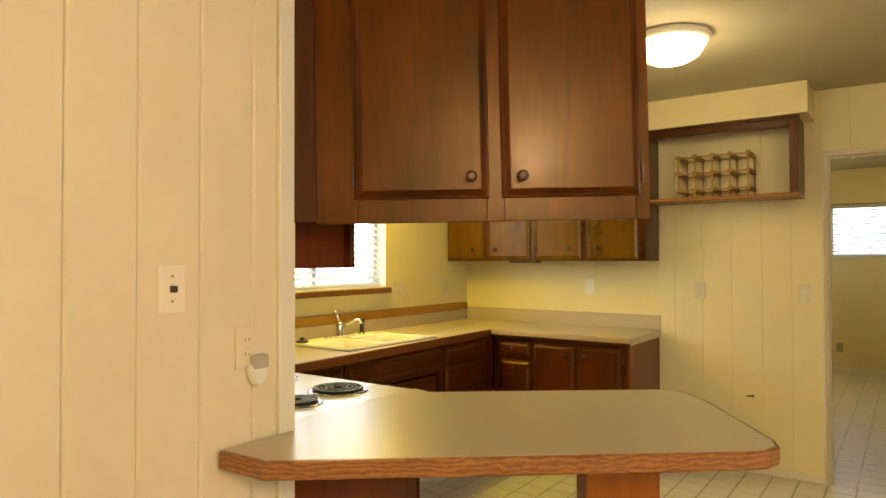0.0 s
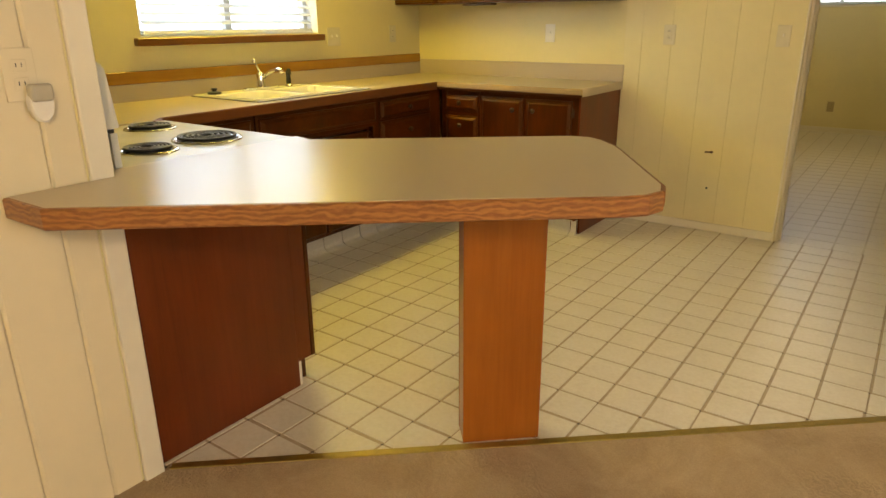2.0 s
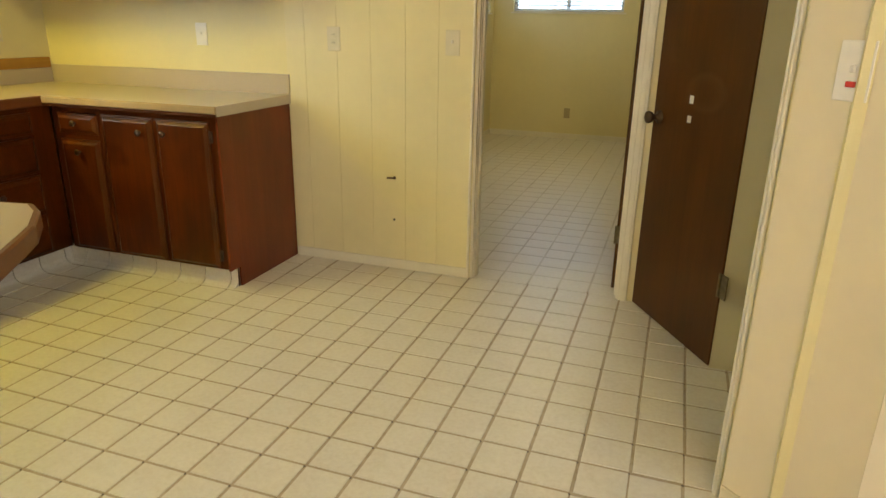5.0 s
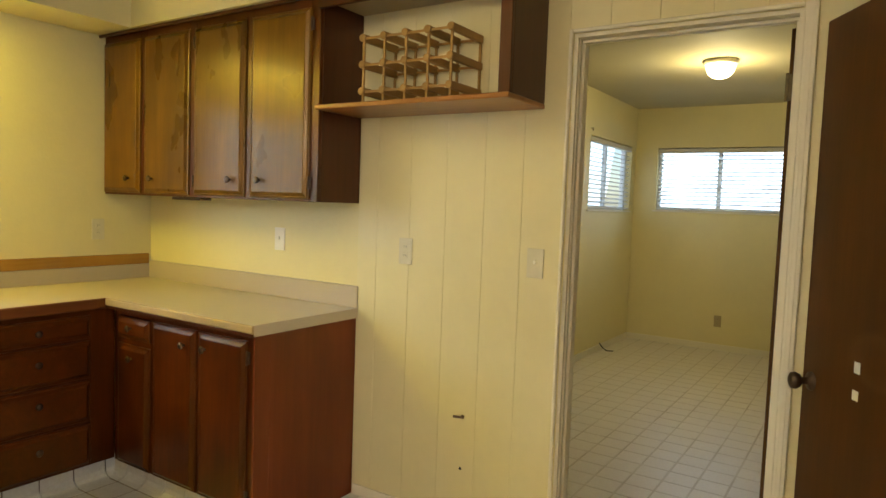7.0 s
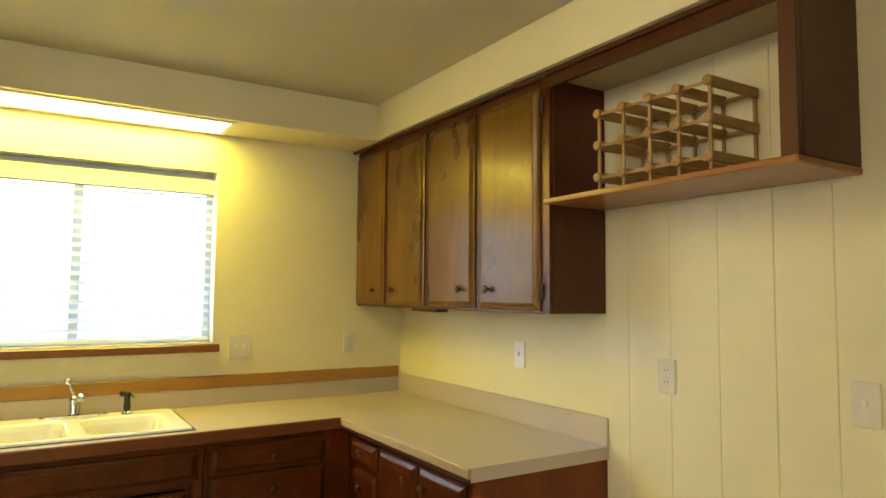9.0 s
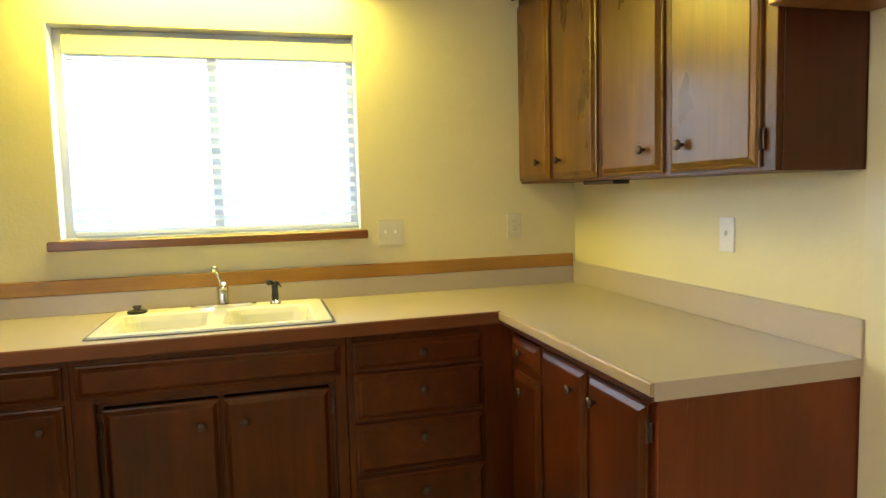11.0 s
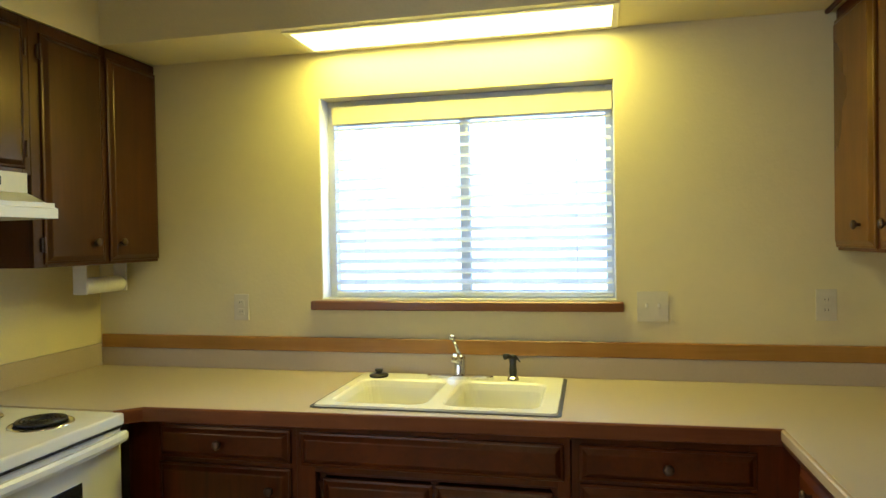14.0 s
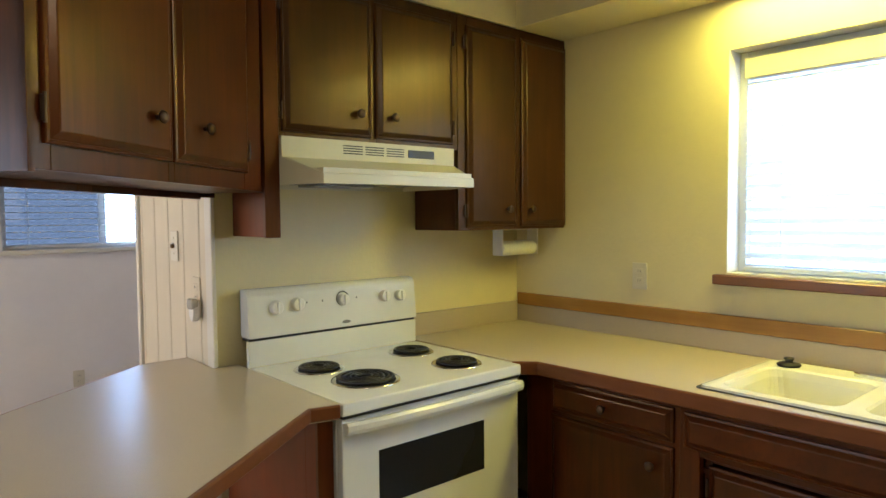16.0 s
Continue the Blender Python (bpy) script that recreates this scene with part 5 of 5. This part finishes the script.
part("grip", lathe(bmesh.new(), [(0.015, 0.0145), (0.011, 0.019), (0.018, 0.026), (0.016, 0.031), (0, 0.032)], Matrix.Translation((-3.61, 3.545, ZR)), 20), BLACK, q, smooth=True)

# paper towel holder under the corner cabinet
q = thing("paper_towel_holder", (-3.56, 2.27, 1.4), "white paper towel holder with a thin roll under the cabinet", "paper towel holder")
for x in (-3.452, -3.70):
    part("bracket", bx((x - 0.004, x + 0.004, 2.235, 2.305, 1.27, 1.400), bev=0.003), WPLATE, q)
part("mount", bx((-3.695, -3.457, 2.25, 2.29, 1.394, 1.4005), bev=0.001), WPLATE, q)
part("roll", lathe(bmesh.new(), [(0, 0), (0.034, 0), (0.036, 0.004), (0.036, 0.230), (0.034, 0.234), (0, 0.234)], aim((-3.458, 2.27, 1.305), (-1, 0, 0)), 24), PAPER, q, smooth=False)


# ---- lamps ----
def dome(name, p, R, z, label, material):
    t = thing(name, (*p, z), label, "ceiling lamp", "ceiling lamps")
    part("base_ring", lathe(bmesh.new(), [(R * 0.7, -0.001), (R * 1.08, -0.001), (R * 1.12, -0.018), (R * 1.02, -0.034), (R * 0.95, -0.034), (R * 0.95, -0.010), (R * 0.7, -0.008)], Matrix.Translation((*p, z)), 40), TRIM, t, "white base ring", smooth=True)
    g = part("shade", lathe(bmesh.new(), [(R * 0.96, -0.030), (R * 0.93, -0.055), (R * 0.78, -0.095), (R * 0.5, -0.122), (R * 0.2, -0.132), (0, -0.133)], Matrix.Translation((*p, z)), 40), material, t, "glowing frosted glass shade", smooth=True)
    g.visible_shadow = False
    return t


dome("ceiling_lamp", (-1.53, 3.99), 0.172, H, "lit frosted dome lamp on the kitchen ceiling", G_WARM)
dome("ceiling_lamp", (-1.05, 8.40), 0.112, HB - 0.001, "lit frosted dome lamp on the back room ceiling", G_WARM)
# unseen dome, added to house the living room fill bulb
dome("ceiling_lamp", (0.85, 0.10), 0.185, H, "unseen lit dome lamp added to the living room ceiling as fill", G_WARM)
t = thing("recessed_light", (-3.59, 3.865, SB), "lit recessed fluorescent light with a yellowish diffuser", "recessed light")
bm = bmesh.new()
for sp in ((LX0 - 0.012, LX0 + 0.012, LY0 - 0.012, LY1 + 0.012), (LX1 - 0.012, LX1 + 0.012, LY0 - 0.012, LY1 + 0.012), (LX0 + 0.012, LX1 - 0.012, LY0 - 0.012, LY0 + 0.012), (LX0 + 0.012, LX1 - 0.012, LY1 - 0.012, LY1 + 0.012)):
    fbox(bm, FX, *sp, SB - 0.006, SB - 0.0005, 0.001)
part("trim_frame", bm, TRIM, t)
g = part("diffuser", bx((LX0 + 0.012, LX1 - 0.012, LY0 + 0.012, LY1 - 0.012, SB - 0.002, SB + 0.004)), G_YEL, t, "glowing ribbed diffuser")
g.visible_shadow = False


# ---- switches and outlets ----
def plate(F, u, z, kind="outlet", w=0.072, hh=0.118, n=0.0, material=PLATE, label=None):
    t = thing("wall_outlet" if kind == "outlet" else "light_switch", F.at(u, n, z), label or ("ivory outlet on the cream wall" if kind == "outlet" else "ivory light switch on the cream wall"), kind.replace("outlet", "wall outlet").replace("switch", "light switch"), "wall plates")
    bm = bmesh.new()
    fbox(bm, F, u - w / 2, u + w / 2, n + 0.0005, n + 0.0065, z - hh / 2, z + hh / 2, 0.0025, 2)
    part("plate", bm, material, t)
    gang = 2 if w > 0.1 else 1
    for g_ in range(gang):
        uu = u if gang == 1 else u + (-0.023 if g_ == 0 else 0.023)
        if kind == "outlet":
            for dz in (-0.02, 0.02):
                bm = bmesh.new()
                fbox(bm, F, uu - 0.016, uu + 0.016, n + 0.0065, n + 0.0085, z + dz - 0.014, z + dz + 0.014, 0.001)
                o = part("socket", bm, material, t)
                bm = bmesh.new()
                for du in (-0.006, 0.006):
                    fbox(bm, F, uu + du - 0.001, uu + du + 0.001, n + 0.0084, n + 0.009, z + dz - 0.003, z + dz + 0.006)
                part("slot", bm, BLACK, o)
        else:
            bm = bmesh.new()
            fbox(bm, F, uu - 0.005, uu + 0.005, n + 0.0065, n + 0.016, z - 0.003, z + 0.013, 0.002)
            part("toggle", bm, WPLATE, t)
    
    return t


F_PW = Frame((PX, 0), (0, 1), (1, 0))
sw = plate(F_PW, 1.728, 1.352, "switch", 0.078, 0.122, material=PPLATE, label="painted-over wall plate with a small dark switch on the panelling")
part("screw", bx((1.725, 1.731, 0.0065, 0.0078, 1.381, 1.387), (1.725, 1.731, 0.0065, 0.0078, 1.318, 1.324), F=F_PW), BRASS, sw, "small brass screw heads")
bm = bmesh.new()
fbox(bm, F_PW, 1.720, 1.736, 0.0065, 0.020, 1.343, 1.360, 0.002)
part("switch_button", bm, BRONZE, sw, "small dark button")
o = plate(F_PW, 1.958, 1.180, "outlet", 0.072, 0.118, material=PANEL, label="cream outlet with a plug-in night light on the panelling")
nl = thing("night_light", F_PW.at(1.975, 0.01, 1.13), "clear and white plug-in night light in the outlet", "night light")
bm = bmesh.new()
R_ = []
for n_, k in ((0.0095, 0.92), (0.014, 1.0), (0.030, 1.0), (0.036, 0.9)):
    ring = []
    for i in range(20):
        a_ = 2 * math.pi * i / 20
        ring.append(bm.verts.new(F_PW.at(1.982 + 0.027 * k * math.cos(a_), n_, 1.118 + 0.046 * k * math.sin(a_) * (1.0 if math.sin(a_) < 0 else 0.75))))
    R_.append(ring)
for A_, B_ in zip(R_, R_[1:]):
    for i in range(20):
        bm.faces.new((A_[i], A_[(i + 1) % 20], B_[(i + 1) % 20], B_[i]))
bm.faces.new(R_[0][::-1]), bm.faces.new(R_[-1])
part("body", bm, WPLATE, nl, smooth=False)
bm = bmesh.new()
fbox(bm, F_PW, 1.958, 2.008, 0.0150, 0.045, 1.120, 1.160, 0.010, 3)
part("shade", bm, CLEAR, nl, "cloudy plastic shade")
FRW = Frame((0, RY), (1, 0), (0, -1))
plate(FRW, -2.615, 1.215, "switch", material=WPLATE, label="white switch on the wall above the worktop")
plate(FRW, -1.793, 1.208, "outlet", n=0.011, label="ivory outlet on the kitchen panelling")
plate(FRW, -1.150, 1.203, "switch", n=0.011, label="ivory switch beside the doorway")
plate(FW, 2.857, 1.191, "outlet", label="ivory outlet above the backsplash by the range corner")
plate(FW, 4.630, 1.203, "switch", 0.118, 0.118, label="ivory double switch beside the sink window")
plate(FW, 5.248, 1.212, "outlet", label="ivory outlet above the backsplash near the corner")
plate(FB, -1.338, 0.303, "outlet", material=TPLATE, label="ivory outlet low on the back room wall")
plate(FL, -2.254, 0.33, "outlet", label="ivory outlet low on the living room wall")
ts = plate(F_DIAG, 0.130, 1.205, "switch", 0.075, 0.125, material=WPLATE, label="white wall plate with a red rocker on the diagonal wall")
bm = bmesh.new()
fbox(bm, F_DIAG, 0.120, 0.140, 0.0065, 0.013, 1.172, 1.184, 0.001)
part("rocker", bm, REDP, ts, "red rocker")
# pipe stubs and holes in the panelling
q = thing("pipe_stub", FRW.at(-1.461, 0.012, 0.511), "small brown pipe stub sticking out of the panelling", "pipe stub")
part("escutcheon", lathe(bmesh.new(), [(0.009, 0), (0.008, 0.002), (0.005, 0.002)], aim(FRW.at(-1.461, 0.0115, 0.511), FRW.n), 14), BRONZE, q)
part("pipe", tube(bmesh.new(), [FRW.at(-1.461, 0.012, 0.511), FRW.at(-1.462, 0.024, 0.512), FRW.at(-1.475, 0.030, 0.513), FRW.at(-1.496, 0.030, 0.511)], 0.0055, 8), BRONZE, q)
q = thing("cable_hole", FRW.at(-1.464, 0.012, 0.281), "small dark cable hole with a brown grommet", "cable hole")
part("grommet", lathe(bmesh.new(), [(0.007, 0), (0.006, 0.002), (0, 0.0015)], aim(FRW.at(-1.464, 0.0115, 0.281), FRW.n), 10), BLACK, q)
q = thing("screw_hook", FBW.at(9.125, 0.0, 2.19), "small brown hook beside the back room blind", "hook")
part("hook", tube(bmesh.new(), [FBW.at(9.125, 0.001, 2.19), FBW.at(9.125, 0.02, 2.19), FBW.at(9.125, 0.02, 2.165)], 0.004, 6), BRONZE, q)
q = thing("cable_end", (-2.20, 9.62, 0.0), "short dark cable end lying on the back room floor", "cable")
part("cable", tube(bmesh.new(), [(-2.278, 9.60, 0.08), (-2.24, 9.61, 0.03), (-2.21, 9.63, 0.008), (-2.15, 9.66, 0.007)], 0.006, 6), BLACK, q)

# ---- doors ----
HB0 = Vector((0.148, 4.982))
KE = Vector((-0.186, 5.552))
FD = Frame(HB0, KE - HB0, (-(KE - HB0).y, (KE - HB0).x))
DL = (KE - HB0).length
RINGC = FD.at(DL * 0.42, 0.0, 1.05) - Vector((*HB0, 0.008))
DOOR1 = ring_worn(wood("worn_walnut_door", (0.115, 0.036, 0.006), (0.040, 0.011, 0.002), "z", 0.34, ring=5, coat=0.06, blotch=0.5), RINGC, 0.15, 0.085)
d = thing("door_1", (*HB0, 0.008), "dark walnut flush pantry door, opened wide against the wall", "door", kind="structure")
bm = bmesh.new()
fbox(bm, FD, 0.0, DL, -0.035, 0.0, 0.008, 2.035, 0.002)
part("leaf", bm, DOOR1, d)


def door_knob(F, u, z, n, parent):
    bm = lathe(bmesh.new(), [(0.030, 0), (0.028, 0.006), (0.012, 0.010), (0.011, 0.030), (0.022, 0.038), (0.027, 0.050), (0.025, 0.060), (0.014, 0.066), (0, 0.067)], aim(F.at(u, n, z), F.n), 22)
    part("door_knob", bm, BRONZE, parent, "dark bronze door knob", smooth=True)


door_knob(FD, DL - 0.055, 0.915, 0.001, d)
for z in (0.25, 1.80):
    bm = bmesh.new()
    fbox(bm, FD, -0.040, 0.014, -0.004, 0.0025, z + 0.055, z + 0.15, 0.001)
    tube(bm, [FD.at(0.0, 0.006, z + 0.058), FD.at(0.0, 0.006, z + 0.152)], 0.006, 8)
    part("hinge", bm, DULLBRASS, d, "dull brass hinge")
for z, dz in ((1.015, 0.016), (0.937, 0.014)):
    bm = bmesh.new()
    uu = DL * 0.56
    fbox(bm, FD, uu - 0.016, uu + 0.012, 0.0005, 0.0016, z - dz, z + dz)
    part("sticker", bm, PAPER, d, "small white sticker remnant")
FD2 = Frame((-0.268, 5.70), (0.035, 1), (-1, 0.035))
d = thing("door_2", (-0.268, 5.70, 0.008), "dark walnut flush door, opened into the back room", "door", kind="structure")
bm = bmesh.new()
fbox(bm, FD2, 0.0, 0.75, -0.0, 0.035, 0.008, 2.062, 0.002)
part("leaf", bm, DOORW, d)
for z in (0.25, 1.82):
    bm = bmesh.new()
    fbox(bm, FD2, -0.0035, 0.0, 0.003, 0.032, z, z + 0.09)
    tube(bm, [FD2.at(-0.004, 0.038, z - 0.002), FD2.at(-0.004, 0.038, z + 0.092)], 0.006, 8)
    part("hinge", bm, DULLBRASS, d, "dull brass hinge")

# floor register
FG = Frame((-0.078, 3.950), (0.690, -0.724), (0.724, 0.690))
q = thing("floor_register", (0.12, 3.85, 0.006), "dark brown metal floor register in the carpet", "floor register")
bm = bmesh.new()
for sp in ((0, 0.366, 0, 0.018), (0, 0.366, 0.107, 0.125), (0, 0.018, 0.018, 0.107), (0.348, 0.366, 0.018, 0.107), (0.176, 0.190, 0.018, 0.107)):
    fbox(bm, FG, *sp, 0.0065, 0.0115, 0.001)
part("frame", bm, REGISTER, q)
for i in range(30):
    u = 0.022 + 0.011 * i
    if 0.170 < u < 0.192:
        continue
    bm = bmesh.new()
    fbox(bm, FG, u, u + 0.0035, 0.018, 0.107, 0.0062, 0.0100)
    part("louvre", bm, REGISTER, q)
# flat black sheet below the louvres paints the duct's shade
bm = bmesh.new()
fbox(bm, FG, 0.018, 0.348, 0.018, 0.107, 0.0061, 0.0068)
part("duct_shadow", bm, BLACK, q, "black sheet painting the shade in the duct")

# ---- outside ----
part("ground", bx((-400, 400, -400, 400, -0.75, -0.55)), GRASS, label="rough green yard ground reaching the horizon", category="ground", kind="structure")


def hedge(name, p, size, count, label):
    t = thing(name, (*p, -0.55), label, "hedge")
    rnd = random.Random(hash_seed(p))
    bm = bmesh.new()
    for i in range(count):
        c_ = Vector((p[0] + rnd.uniform(-1, 1) * size[0], p[1] + rnd.uniform(-1, 1) * size[1], -0.5 + abs(rnd.gauss(0.5, 0.28)) * size[2]))
        u = Vector((rnd.uniform(-1, 1), rnd.uniform(-1, 1), rnd.uniform(-1, 1))).normalized()
        v = u.orthogonal().normalized()
        s_ = rnd.uniform(0.10, 0.24)
        q4 = [c_ + u * s_, c_ + v * s_ * 0.5, c_ - u * s_, c_ - v * s_ * 0.5]
        bm.faces.new([bm.verts.new(x) for x in q4])
    part("foliage", bm, LEAF, t, kind="stuff")


def hash_seed(p):
    return int(abs(p[0]) * 131 + abs(p[1]) * 17)


hedge("hedge", (-9.5, 5.0), (0.8, 3.5, 1.2), 2600, "leafy green hedge beyond the kitchen window")
hedge("hedge", (-1.5, 16.5), (3.5, 0.8, 1.2), 2600, "leafy green hedge beyond the back room")
# made-up hedge, placed to block the bright view behind one living room pane
hedge("hedge", (-3.9, -6.0), (1.1, 0.6, 3.2), 3600, "leafy dark hedge added to darken one living room pane")

# ---- floor tiles ----
G = 0.0050
def tile_rect(i, j):
    x, y = TX + i * TP, TY + j * TP
    return [(x + G, y + G), (x + TP - G, y + G), (x + TP - G, y + TP - G), (x + G, y + TP - G)]


def tile_bm(bm, poly):
    lo = [bm.verts.new((x, y, -0.0035)) for x, y in poly]
    cx_, cy_ = sum(p[0] for p in poly) / len(poly), sum(p[1] for p in poly) / len(poly)
    hi = [bm.verts.new((cx_ + (x - cx_) * 0.985, cy_ + (y - cy_) * 0.985, 0.0)) for x, y in poly]
    bm.faces.new(hi)
    k = len(poly)
    for i in range(k):
        bm.faces.new((lo[i], lo[(i + 1) % k], hi[(i + 1) % k], hi[i]))


cells = []
for i in range(-9, 22):
    for j in range(-13, 43):
        poly = tile_rect(i, j)
        x, y = poly[0][0] + TP / 2, poly[0][1] + TP / 2
        if y < 5.70 and (x > EX + 0.55 or x < -3.2 or (x > EX + 0.1 and y < 4.1)):
            continue
        if y >= 5.70 and (x < BW - 0.1 or x > 0.9):
            continue
        if x < -2.0 and y < 2.2:
            continue
        full = all(beyond(p, D0, DN) > 0.012 for p in poly)
        if not full:
            poly = clip(poly, D0 + DN * 0.012, DN)
            if len(poly) < 3:
                continue
        cells.append((abs(x + 0.9) + abs(y - 3.9), full, poly, x, y))
cells.sort(key=lambda c_: c_[0])
shared = bpy.data.meshes.new("tile")
bm = bmesh.new()
h_ = TP / 2 - G
tile_bm(bm, [(-h_, -h_), (h_, -h_), (h_, h_), (-h_, h_)])
bm.to_mesh(shared)
bm.free()
shared.materials.append(TILE)
rest, rest_b = bmesh.new(), bmesh.new()
count = 0
for d_, full, poly, x, y in cells:
    if y > 5.66:
        tile_bm(rest_b, poly)
    elif full and count < 300:
        o = new("tile", shared)
        o.parent = floor
        o.location = (x, y, 0)
        count += 1
    else:
        tile_bm(rest, poly)
part("tile_field", rest, TILE, floor, kind="stuff")
part("tile_field", rest_b, TILE, floor_back, kind="stuff")
